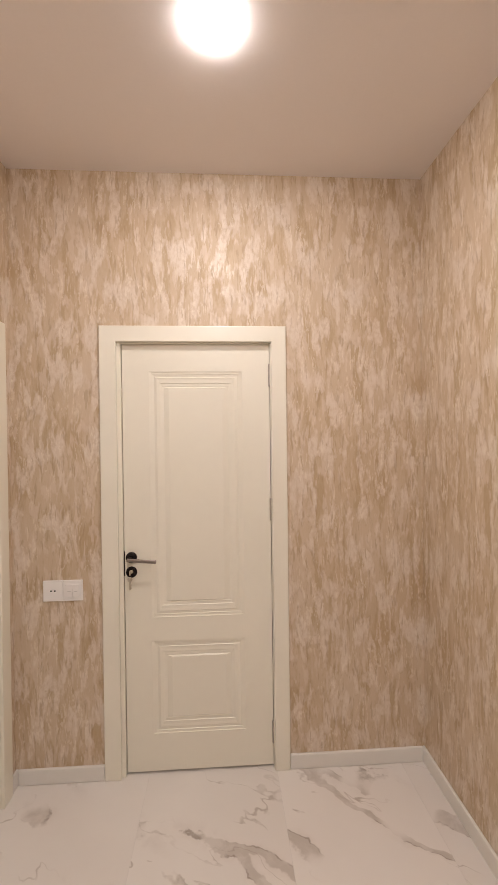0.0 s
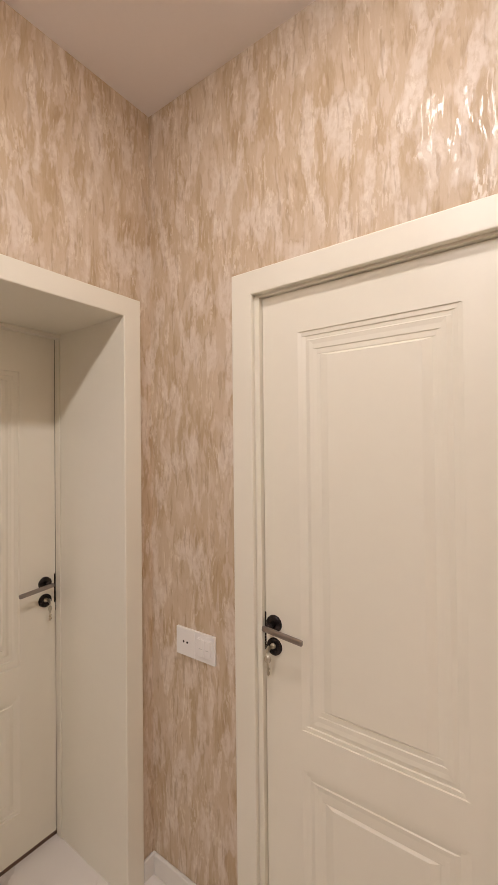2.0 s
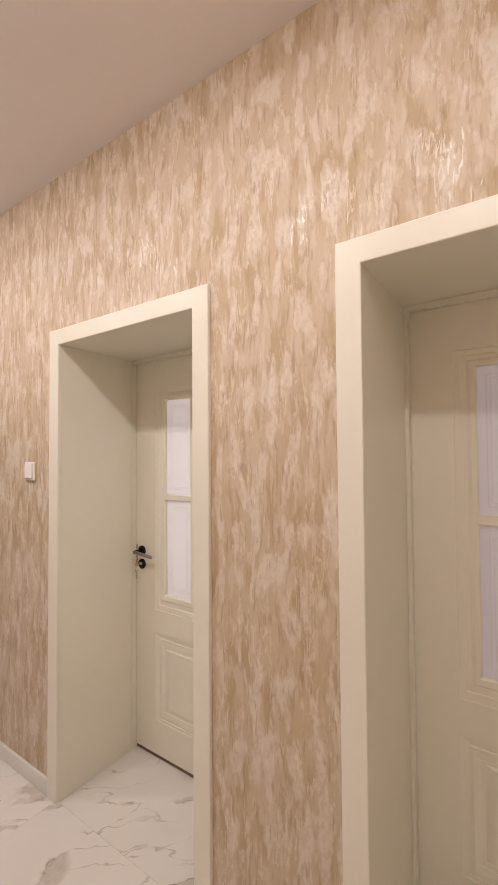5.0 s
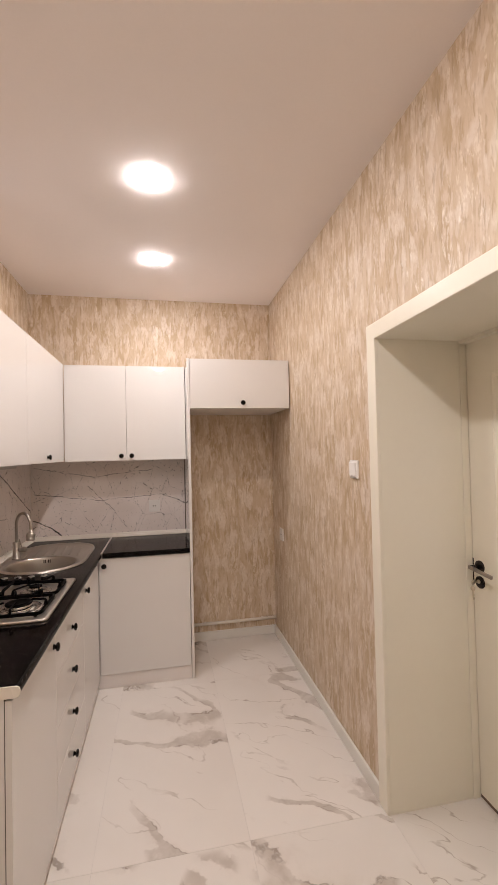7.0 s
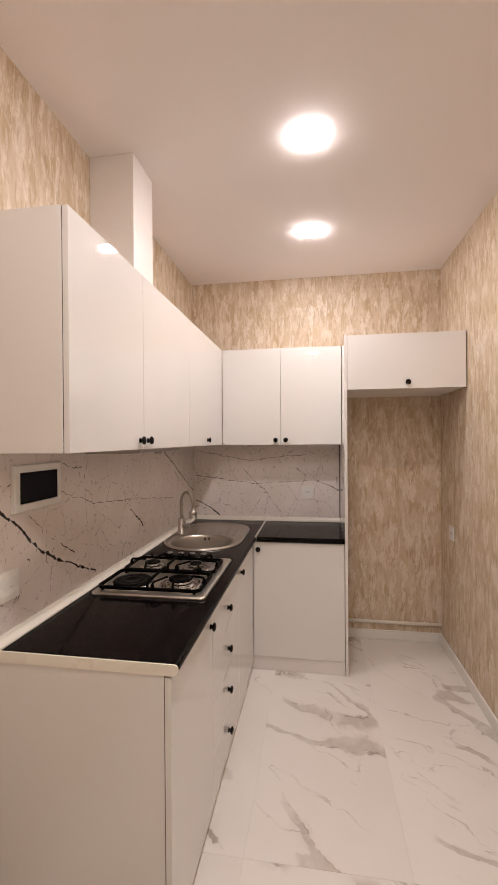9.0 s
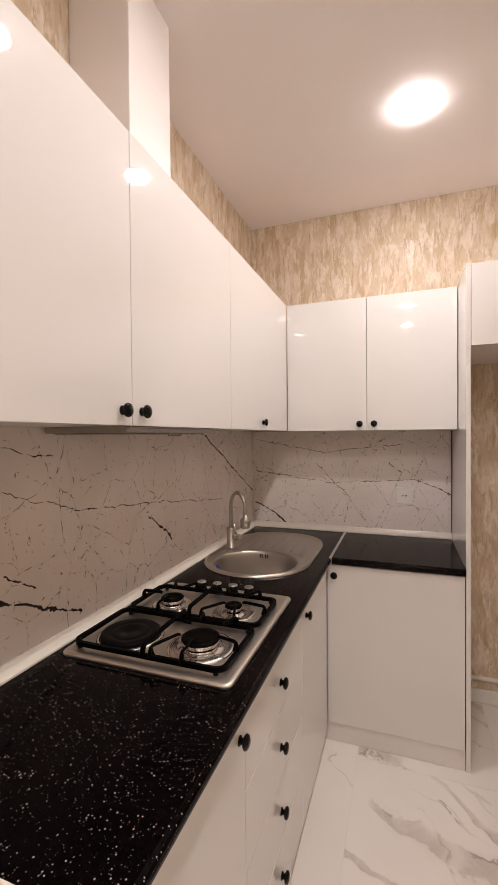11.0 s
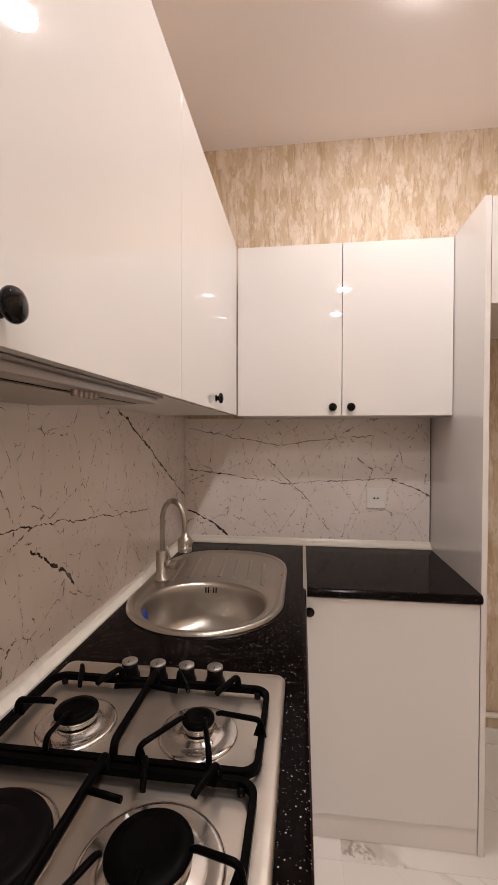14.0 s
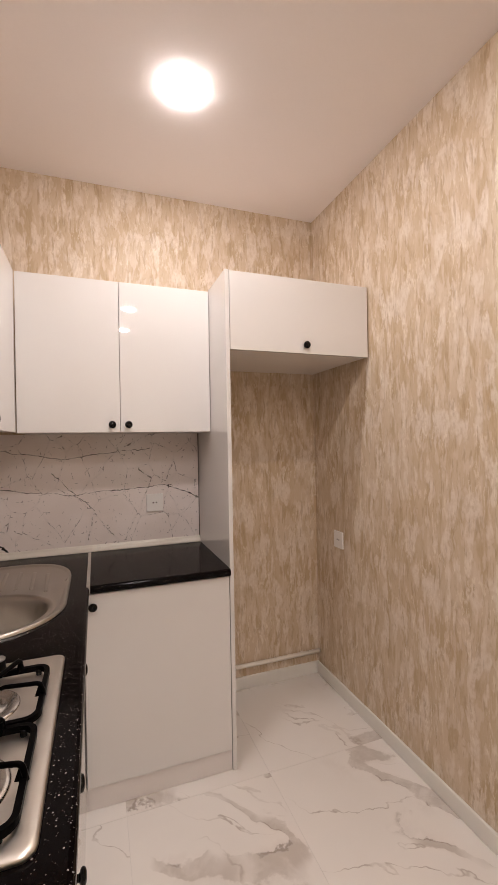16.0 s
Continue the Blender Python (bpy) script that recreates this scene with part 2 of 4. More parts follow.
def frosted_material():
    m, t, b = material("frosted_glass")
    f = clouds(t, coords(t), 300.0, 3)[0]
    b.inputs["Base Color"].default_value = (0.86, 0.825, 0.84, 1)
    put(t, b.inputs["Roughness"], between(t, f, 0.3, 0.7, 0.30, 0.42))
    lets = t.nodes.new("ShaderNodeBsdfTranslucent")
    lets.inputs[0].default_value = (0.88, 0.86, 0.89, 1)
    both = t.nodes.new("ShaderNodeMixShader")
    both.inputs[0].default_value = 0.5
    t.links.new(b.outputs[0], both.inputs[1])
    t.links.new(lets.outputs[0], both.inputs[2])
    t.links.new(both.outputs[0], t.nodes["Material Output"].inputs[0])
    return m


def lamp_material():
    m, t, b = material("lamp_diffuser")
    b.inputs["Base Color"].default_value = (0.9, 0.9, 0.9, 1)
    b.inputs["Emission Color"].default_value = (*LAMP_COLOUR, 1)
    b.inputs["Emission Strength"].default_value = LAMP_STRENGTH
    return m


WALLPAPER = wallpaper_material()
TILE = marble_tile_material()
SPLASH_EAST = splash_material("splash_panel_long", 1, [
    (1.40, 1.51, 1.137, 1.379, 0.0035), (1.137, 1.379, 0.62, 1.12, 0.0035), (2.79, 1.33, 2.572, 1.14, 0.0045), (2.572, 1.14, 2.452, 1.069, 0.005),
    (2.452, 1.069, 2.194, 0.953, 0.0032), (1.822, 1.174, 1.655, 1.043, 0.0036), (2.45, 1.34, 2.21, 1.257, 0.0012), (2.21, 1.257, 1.86, 1.228, 0.0012),
    (1.86, 1.228, 1.14, 1.142, 0.0014), (2.339, 1.017, 2.187, 0.949, 0.004), (2.50, 1.45, 2.30, 1.42, 0.0012), (2.36, 1.08, 2.45, 1.13, 0.002)])
SPLASH_SOUTH = splash_material("splash_panel_short", 0, [
    (1.90, 1.045, 1.791, 0.997, 0.0035), (1.791, 0.997, 1.698, 0.936, 0.004), (1.889, 1.448, 1.467, 1.365, 0.0014), (1.467, 1.365, 1.012, 1.419, 0.0014),
    (1.898, 1.249, 1.413, 1.192, 0.0016), (1.413, 1.192, 0.90, 1.217, 0.0014), (0.943, 1.217, 0.75, 1.138, 0.0024), (1.50, 1.30, 1.30, 1.10, 0.0012)])
GRANITE = granite_material()
CEILING_PAINT = plain("ceiling_paint", (0.87, 0.812, 0.793), 0.75, vary=0.04, grain=120, bump=0.08)
DOOR_PAINT = plain("cream_door_foil", (0.845, 0.800, 0.684), 0.34, vary=0.04, grain=30, bump=0.05)
GLOSS_WHITE = plain("gloss_white_front", (0.738, 0.708, 0.682), 0.02, vary=0.02, grain=9, bump=0.0025, shine=0.85)
MATT_WHITE = plain("white_melamine", (0.80, 0.75, 0.72), 0.38, vary=0.04, grain=60, bump=0.04)
SKIRT = plain("skirting_plastic", (0.79, 0.76, 0.71), 0.35, vary=0.06, grain=30, bump=0.05)
TRIM = plain("cream_trim_plastic", (0.80, 0.745, 0.66), 0.28, vary=0.05, grain=40)
PLASTIC = plain("white_plastic", (0.88, 0.85, 0.82), 0.25, vary=0.03, grain=60)
PLASTIC_GREY = plain("grey_plastic_mark", (0.45, 0.43, 0.41), 0.4)
BLACK_GLOSS = plain("black_gloss_plastic", (0.0020, 0.0016, 0.0016), 0.05, grain=60, shine=0.26, bump=0.01)
BLACK_MATT = plain("black_plastic", (0.004, 0.0035, 0.0035), 0.35, grain=60, shine=0.08)
SMOKED = plain("smoked_window", (0.006, 0.004, 0.0045), 0.08, vary=0.1, shine=0.12)
IRON = plain("cast_iron_enamel", (0.0022, 0.0018, 0.0018), 0.40, vary=0.25, grain=220, bump=0.2, shine=0.03)
PLATE = plain("hotplate_iron", (0.005, 0.004, 0.004), 0.4, vary=0.3, grain=120, bump=0.15, shine=0.05)
STEEL = steel_material("brushed_steel", (0.68, 0.625, 0.565), 0.34, (4, 400, 60), 0.06)
SINK_STEEL = steel_material("satin_steel", (0.55, 0.512, 0.465), 0.29, (3, 3, 40), 0.0)
NICKEL = steel_material("brushed_nickel", (0.50, 0.455, 0.405), 0.36, (90, 90, 6), 0.06)
BRIGHT = plain("burner_aluminium", (0.72, 0.69, 0.66), 0.22, 1.0, vary=0.08, grain=90)
HOOD_STEEL = steel_material("hood_steel", (0.46, 0.43, 0.41), 0.32, (400, 4, 60), 0.06)
KNOB_TOP = plain("satin_knob_top", (0.40, 0.375, 0.355), 0.38, 0.9, grain=90)
ALUMINIUM = plain("aluminium_strip", (0.62, 0.59, 0.56), 0.35, 0.9, grain=90)
BRONZE = plain("black_nickel", (0.030, 0.024, 0.024), 0.22, 0.7, grain=80)
LEVER = plain("dark_satin_nickel", (0.34, 0.30, 0.28), 0.28, 1.0, grain=80)
HINGE = plain("dull_steel", (0.50, 0.45, 0.40), 0.42, 0.9, grain=80)
KEY = plain("key_steel", (0.60, 0.55, 0.46), 0.3, 1.0, vary=0.15, grain=120)
BLUE = plain("blue_sticker", (0.01, 0.06, 0.45), 0.4)
RED = plain("red_mark", (0.5, 0.04, 0.03), 0.4)
GROUT = plain("grout", (0.70, 0.66, 0.63), 0.8, grain=200, bump=0.2)
# dark colour put in for the shade in door gaps; also one panel joint
DARK_GAP = plain("gap_shade_and_joint", (0.06, 0.045, 0.035), 0.8)
FROST = frosted_material()
ETCHED = plain("etched_glass", (0.80, 0.765, 0.80), 0.5)
THRESHOLD = plain("brown_threshold", (0.16, 0.095, 0.06), 0.5, vary=0.2, grain=80)
GLOW = lamp_material()


# ---- shape helpers ----
def box(bm, x0, x1, y0, y1, z0, z1, bevel=0.0, steps=2):
    made = bmesh.ops.create_cube(bm, size=1.0)["verts"]
    for v in made:
        v.co = (x0 if v.co.x < 0 else x1, y0 if v.co.y < 0 else y1, z0 if v.co.z < 0 else z1)
    if bevel:
        edges = list({e for v in made for e in v.link_edges})
        bmesh.ops.bevel(bm, geom=edges, offset=bevel, segments=steps, profile=0.5, affect="EDGES")
    return bm


def boxed(x0, x1, y0, y1, z0, z1, bevel=0.0, steps=2):
    return box(bmesh.new(), x0, x1, y0, y1, z0, z1, bevel, steps)


def lathe(bm, profile, segments=24, m=None):
    """A turned body: (radius, height) from one end to the other, round z, then moved by m."""
    m = m or Matrix()
    rings = []
    for r, h in profile:
        if r < 1e-6:
            rings.append([bm.verts.new(m @ Vector((0, 0, h)))])
        else:
            rings.append([bm.verts.new(m @ Vector((r * math.cos(a), r * math.sin(a), h)))
                          for a in (2 * math.pi * k / segments for k in range(segments))])
    for low, high in zip(rings, rings[1:]):
        for k in range(segments):
            a, b = low[k % len(low)], low[(k + 1) % len(low)]
            c, d = high[(k + 1) % len(high)], high[k % len(high)]
            corners = list(dict.fromkeys((a, b, c, d)))
            if len(corners) > 2:
                bm.faces.new(corners).smooth = True
    return bm


def turned(profile, segments=24, m=None):
    return lathe(bmesh.new(), profile, segments, m)


def tube(bm, points, radius, sides=10, flat=1.0, ribs=0.0, taper=1.0):
    """A bar or hose along points; flat squeezes its height, taper thickens its start."""
    pts = [Vector(p) for p in points]
    rings, side = [], None
    for k, p in enumerate(pts):
        way = (pts[min(k + 1, len(pts) - 1)] - pts[max(k - 1, 0)]).normalized()
        if side is None:
            side = way.orthogonal().normalized() if abs(way.z) > 0.9 else way.cross(Vector((0, 0, 1))).normalized()
        side = (side - way * side.dot(way)).normalized()
        up = side.cross(way).normalized()
        r = radius * (1 + (ribs if k % 2 else 0.0)) * (1 + (taper - 1) * (1 - k / (len(pts) - 1)))
        rings.append([bm.verts.new(p + side * r * math.cos(a) + up * r * flat * math.sin(a)) for a in (2 * math.pi * (j + 0.5) / sides for j in range(sides))])
    for low, high in zip(rings, rings[1:]):
        for j in range(sides):
            bm.faces.new((low[j], low[(j + 1) % sides], high[(j + 1) % sides], high[j])).smooth = sides > 6
    bm.faces.new(rings[0][::-1]), bm.faces.new(rings[-1])
    return bm


def curve_points(points, radius, steps=5):
    """Points with rounded corners."""
    pts = [Vector(p) for p in points]
    out = [pts[0]]
    for a, b, c in zip(pts, pts[1:], pts[2:]):
        r = min(radius, (a - b).length * 0.45, (c - b).length * 0.45)
        p, q = b + (a - b).normalized() * r, b + (c - b).normalized() * r
        for k in range(steps + 1):
            s = k / steps
            out.append(p * (1 - s) ** 2 + b * 2 * s * (1 - s) + q * s * s)
    return out + [pts[-1]]


def holed_square(bm, cx, cy, half, rx, ry, z0, z1, n=48):
    rows = [[], [], [], []]
    for k in range(n):
        a = 2 * math.pi * k / n
        c, s = math.cos(a), math.sin(a)
        f = half / max(abs(c), abs(s))
        for row, (x, y, z) in zip(rows, ((cx + c * f, cy + s * f, z1), (cx + c * rx, cy + s * ry, z1), (cx + c * rx, cy + s * ry, z0), (cx + c * f, cy + s * f, z0))):
            row.append(bm.verts.new((x, y, z)))
    for a, b in zip(rows, rows[1:]):
        for k in range(n):
            bm.faces.new((a[k], a[(k + 1) % n], b[(k + 1) % n], b[k]))


BASE = {}


def mesh_object(name, bm, mat_):
    bmesh.ops.recalc_face_normals(bm, faces=bm.faces)
    me = bpy.data.meshes.new(name)
    bm.to_mesh(me)
    bm.free()
    me.materials.append(mat_)
    return new(name, me)


def thing(name, at=(0, 0, 0), label="", category="", group="", kind=""):
    """An Empty at the thing's base; its parts are given in world metres."""
    ob = new(name)
    ob.empty_display_size = 0.05
    ob.location = at
    BASE[ob.name] = Vector(at)
    return tagged(ob, label, category, group, kind)


def part(name, bm, mat_, parent, label=""):
    base = BASE[parent.name]
    bmesh.ops.translate(bm, verts=bm.verts, vec=-base)
    ob = mesh_object(name, bm, mat_)
    ob.parent = parent
    BASE[ob.name] = base
    return tagged(ob, label)


def solid(name, bm, mat_, label="", category="", kind="", group=""):
    return tagged(mesh_object(name, bm, mat_), label, category, group, kind)


# ---- lamps ----
def ceiling_lamp(y):
    lamp = thing("ceiling_lamp", (LAMP_X, y, HIGH), "round white surface-mounted ceiling light, switched on", "ceiling light", "ceiling lights")
    m = pose(LAMP_X, y, HIGH, 180)
    part("base_plate", turned([(0.055, 0), (0.0615, 0), (0.0615, 0.0022), (0.055, 0.0022)], 48, m), PLASTIC, lamp, "thin white base plate")
    part("diffuser", turned([(0.0560, 0.0022), (0.0595, 0.0022), (0.0605, 0.0045), (0.0585, 0.0082), (0.0530, 0.0102), (0.036, 0.0112), (0, 0.0116)], 48, m), GLOW, lamp, "glowing opal diffuser")
    return lamp


for y in LAMP_Y:
    ceiling_lamp(y)

# ---- walls, ceiling ----
bm = bmesh.new()
box(bm, -0.47, 0, SOUTH - 0.12, 2.458, 0, HIGH)
box(bm, -0.47, 0, 3.284, 3.854, 0, HIGH)
box(bm, -0.47, 0, 4.684, NORTH + 0.12, 0, HIGH)
box(bm, -0.47, 0, 2.458, 3.284, 2.031, HIGH)
box(bm, -0.47, 0, 3.854, 4.684, 2.031, HIGH)
solid("wall_west", bm, WALLPAPER, "beige brush-stroke wallpaper wall with two deep doorways", "wall", "structure")
bm = bmesh.new()
box(bm, 0, 0.465, NORTH, NORTH + 0.12, 0, HIGH)
box(bm, 1.21, EAST, NORTH, NORTH + 0.12, 0, HIGH)
box(bm, 0.465, 1.21, NORTH, NORTH + 0.12, 2.036, HIGH)
solid("wall_north", bm, WALLPAPER, "beige brush-stroke wallpaper wall round a door", "wall", "structure")
solid("wall_east", boxed(EAST, EAST + 0.12, SOUTH - 0.12, NORTH + 0.12, 0, HIGH), WALLPAPER, "beige brush-stroke wallpaper wall behind kitchen cabinets", "wall", "structure")
solid("wall_south", boxed(0, EAST, SOUTH - 0.12, SOUTH, 0, HIGH), WALLPAPER, "beige brush-stroke wallpaper wall behind kitchen corner", "wall", "structure")
solid("ceiling", boxed(-2.8, EAST + 0.12, SOUTH - 0.3, NORTH + 0.5, HIGH, HIGH + 0.12), CEILING_PAINT, "smooth matt off-white painted ceiling", "ceiling", "structure")
# hall beyond the entrance door and the rooms beyond the glazed doors, closed with plain walls
solid("wall_hall", boxed(0.2, 1.5, NORTH + 0.6, NORTH + 0.7, 0, HIGH), MATT_WHITE, "plain white wall behind the closed door", "wall", "structure")
solid("wall_room_south", boxed(-2.7, -0.47, 1.8, 1.9, 0, HIGH), MATT_WHITE, "plain white room wall", "wall", "structure")
solid("wall_room_middle", boxed(-2.6, -0.47, 3.52, 3.60, 0, HIGH), MATT_WHITE, "plain white wall between two rooms", "wall", "structure")
solid("wall_room_north", boxed(-2.7, -0.47, 5.2, 5.3, 0, HIGH), MATT_WHITE, "plain white room wall", "wall", "structure")
bm = bmesh.new()
for a, b in ((1.9, 2.3), (3.2, 4.0), (4.9, 5.2)):
    box(bm, -2.7, -2.6, a, b, 0, HIGH)
for a, b in ((2.3, 3.2), (4.0, 4.9)):
    box(bm, -2.7, -2.6, a, b, 0, 1.1), box(bm, -2.7, -2.6, a, b, 2.4, HIGH)
solid("wall_room_west", bm, MATT_WHITE, "plain white outer wall with window openings", "wall", "structure")
for y, power, tint in ((2.75, 40.0, (0.98, 1.0, 0.97)), (4.45, 19.0, (0.99, 0.94, 1.0))):
    day = bpy.data.lights.new("window_daylight", "AREA")
    day.shape, day.size, day.size_y, day.energy, day.color = "RECTANGLE", 0.86, 1.26, power, tint
    new("window_daylight", day).matrix_basis = look((-2.66, y, 1.75), (-1.0, y, 1.75))

# ---- doors ----
NORTH_SIDE = Matrix.Translation((0, NORTH, 0))
WEST_SIDE = pose(0, 0, 0, 0, 0, 90)
# offset across rails, offset across stiles, depth
MOULD = [(0, 0, 0), (0.0016, 0.0115, 0.0034), (0.013, 0.012, 0.0034), (0.0150, 0.0235, 0.0066), (0.025, 0.024, 0.0066), (0.0275, 0.036, 0.0036), (0.040, 0.047, 0.0052), (0.053, 0.0475, 0.0052), (0.0552, 0.058, 0.0076), (0.068, 0.0585, 0.0076), (0.0705, 0.068, 0.0090), (0.0765, 0.092, 0.0028)]
GLAZE = [(0, 0, 0), (0.02, 0.06, 0.004), (0.34, 0.30, 0.004), (0.37, 0.42, 0.0075), (0.66, 0.60, 0.0075), (0.72, 0.78, 0.003), (0.97, 0.95, 0.003), (1.0, 1.0, 0.005)]


def moved(bm, m):
    bmesh.ops.transform(bm, matrix=m, verts=bm.verts)
    return bm


def loops(bm, rects):
    """Nested rectangles (u0, u1, v0, v1, depth), joined by strips; returns the last one's corners."""
    last = None
    for u0, u1, v0, v1, d in rects:
        ring = [bm.verts.new((u, d, v)) for u, v in ((u0, v0), (u1, v0), (u1, v1), (u0, v1))]
        if last:
            for k in range(4):
                bm.faces.new((last[k], last[(k + 1) % 4], ring[(k + 1) % 4], ring[k]))
        last = ring
    return last


def quad(bm, u0, u1, v0, v1, d):
    bm.faces.new([bm.verts.new((u, d, v)) for u, v in ((u0, v0), (u1, v0), (u1, v1), (u0, v1))])


def sheet(bm, us, vs, d, holes):
    """A face cut into a grid, with the cells named in holes left open."""
    for i in range(len(us) - 1):
        for j in range(len(vs) - 1):
            if (i, j) not in holes:
                quad(bm, us[i], us[i + 1], vs[j], vs[j + 1], d)


def moulding(bm, u0, u1, v0, v1, face):
    ring = loops(bm, [(u0 + e, u1 - e, v0 + d, v1 - d, face + h) for d, e, h in MOULD])
    bm.faces.new(ring)


def panes_grid(u0, u1, v0, v1):
    wide, tall = 0.174, 0.480
    us = (u0, u0 + wide, u1 - wide, u1)
    vs = (v0, v0 + tall, v1 - tall, v1)
    return us, vs


def leaf_mesh(u0, u1, z0, z1, face, upper, lower, glazed):
    bm = bmesh.new()
    us, vs = (u0, upper[0], upper[1], u1), (z0, lower[2], lower[3], upper[2], upper[3], z1)
    sheet(bm, us, vs, face, {(1, 1), (1, 3)})
    moulding(bm, *lower, face)
    back = face + 0.04
    if glazed:
        a0, a1, b0, b1 = upper
        g = (a0 + 0.063, a1 - 0.063, b0 + 0.079, b1 - 0.053)
        loops(bm, [(a0 + (g[0] - a0) * r, a1 + (g[1] - a1) * r, b0 + (g[2] - b0) * s, b1 + (g[3] - b1) * s, face + h) for s, r, h in GLAZE])
        gu, gv = panes_grid(*g)
        sheet(bm, gu, gv, face + 0.005, {(0, 0), (2, 0), (0, 2), (2, 2)})
        for i in (0, 2):
            for j in (0, 2):
                loops(bm, [(gu[i], gu[i + 1], gv[j], gv[j + 1], face + 0.005), (gu[i] + 0.003, gu[i + 1] - 0.003, gv[j] + 0.003, gv[j + 1] - 0.003, face + 0.008),
                           (gu[i] + 0.003, gu[i + 1] - 0.003, gv[j] + 0.003, gv[j + 1] - 0.003, face + 0.035), (gu[i], gu[i + 1], gv[j], gv[j + 1], back)])
        sheet(bm, (u0, *gu, u1), (z0, *gv, z1), back, {(1, 1), (3, 1), (1, 3), (3, 3)})
    else:
        moulding(bm, *upper, face)
        quad(bm, u0, u1, z0, z1, back)
    loops(bm, [(u0, u1, z0, z1, face), (u0, u1, z0, z1, back)])
    bmesh.ops.remove_doubles(bm, verts=bm.verts, dist=0.00001)
    return bm


def casing_mesh(u0, u1, i0, i1, top, inner, thick):
    bm = bmesh.new()
    pts = [(u0, 0), (i0, 0), (i0, inner), (i1, inner), (i1, 0), (u1, 0), (u1, top), (u0, top)]
    f = bm.faces.new([bm.verts.new((u, -0.001, v)) for u, v in pts])
    up = [v for v in bmesh.ops.extrude_face_region(bm, geom=[f])["geom"] if isinstance(v, bmesh.types.BMVert)]
    bmesh.ops.translate(bm, verts=up, vec=(0, -thick, 0))
    rim = [e for e in bm.edges if all(v.co.y < -0.005 for v in e.verts)]
    bmesh.ops.bevel(bm, geom=rim, offset=0.004, segments=3, profile=0.5, affect="EDGES")
    return bm


def door_handle(door, m, u, face, way, edge):
    """Rose and lever, lock rose and key, latch plate; way: +1 or -1, where the lever points."""
    rose = part("handle_rose", moved(turned([(0, 0.009), (0.022, 0.009), (0.0255, 0.007), (0.026, 0)], 32), m @ pose(u, face, 1.021, 90)), BRONZE, door, "black nickel handle rose")
    neck = moved(tube(bmesh.new(), [(u, face - 0.006, 1.021), (u, face - 0.046, 1.021)], 0.0095, 16), m)
    part("lever_neck", neck, BRONZE, rose)
    bar = boxed(-0.012, 0.122, -0.054, -0.042, -0.009, 0.007, bevel=0.004, steps=3)
    bmesh.ops.transform(bar, matrix=Matrix.Scale(way, 4, (1, 0, 0)), verts=bar.verts)
    part("lever", moved(bar, m @ pose(u, face, 1.021, 0, 5 * way, 0)), LEVER, rose, "flat satin nickel lever")
    lock = part("lock_rose", moved(turned([(0, 0.008), (0.022, 0.008), (0.0255, 0.006), (0.026, 0)], 32), m @ pose(u, face, 0.953, 90)), BRONZE, door, "round black lock rose")
    part("lock_cylinder", moved(turned([(0, 0.014), (0.008, 0.014), (0.0085, 0.008)], 20), m @ pose(u, face, 0.957, 90)), KEY, lock)
    key = bmesh.new()
    box(key, u - 0.0012, u + 0.0012, face - 0.030, face - 0.012, 0.953, 0.961, 0.0008)
    lathe(key, [(0, -0.001), (0.010, -0.001), (0.011, 0), (0.010, 0.001), (0, 0.001)], 20, pose(u, face - 0.037, 0.957, 0, 90, 0))
    part("key", moved(key, m), KEY, lock, "steel key in the lock")
    spare = bmesh.new()
    lathe(spare, [(0, -0.001), (0.010, -0.001), (0.011, 0), (0.010, 0.001), (0, 0.001)], 20, pose(u, face - 0.040, 0.930, 80, 0, 20))
    box(spare, u - 0.004, u + 0.004, face - 0.040, face - 0.0375, 0.882, 0.924, 0.001)
    box(spare, u + 0.003, u + 0.0065, face - 0.040, face - 0.0375, 0.886, 0.894), box(spare, u + 0.003, u + 0.006, face - 0.040, face - 0.0375, 0.900, 0.906)
    part("spare_key", moved(spare, m), KEY, lock, "spare key hanging from the key ring")
    part("latch_plate", moved(boxed(edge - 0.0035, edge + 0.0035, face - 0.0015, face + 0.02, 0.935, 1.05, 0.001), m), BRONZE, door, "dark metal latch plate")


# entrance-end door: flush with the wall, moulded panels
door = thing("door_1", (0.83, NORTH, 0), "closed cream panel door with black handle and key", "door", kind="structure")
part("leaf", moved(leaf_mesh(0.4985, 1.186, 0.012, 2.0118, 0.016, (0.620, 1.056, 0.736, 1.887), (0.620, 1.056, 0.188, 0.623), False), NORTH_SIDE), DOOR_PAINT, door)
part("casing", moved(casing_mesh(0.402, 1.263, 0.478, 1.192, 2.094, 2.020, 0.016), NORTH_SIDE), DOOR_PAINT, door)
bm = bmesh.new()
box(bm, 0.466, 0.4955, 0.001, 0.10, 0, 2.035), box(bm, 1.1885, 1.209, 0.001, 0.10, 0, 2.035), box(bm, 0.4955, 1.1885, 0.001, 0.10, 2.0135, 2.035)
box(bm, 0.4955, 0.508, 0.058, 0.075, 0, 2.0135), box(bm, 1.176, 1.1885, 0.058, 0.075, 0, 2.0135)
part("door_frame", moved(bm, NORTH_SIDE), DOOR_PAINT, door)
for z in (0.17, 1.233, 1.868):
    bm = turned([(0, -0.053), (0.0055, -0.053), (0.0065, -0.050), (0.0065, -0.018), (0.0060, -0.017), (0.0065, -0.016), (0.0065, 0.016), (0.0060, 0.017), (0.0065, 0.018), (0.0065, 0.050), (0.0055, 0.053), (0, 0.053)], 14, pose(1.187, 0.011, z))
    part("hinge", moved(bm, NORTH_SIDE), HINGE, door, "satin steel hinge")
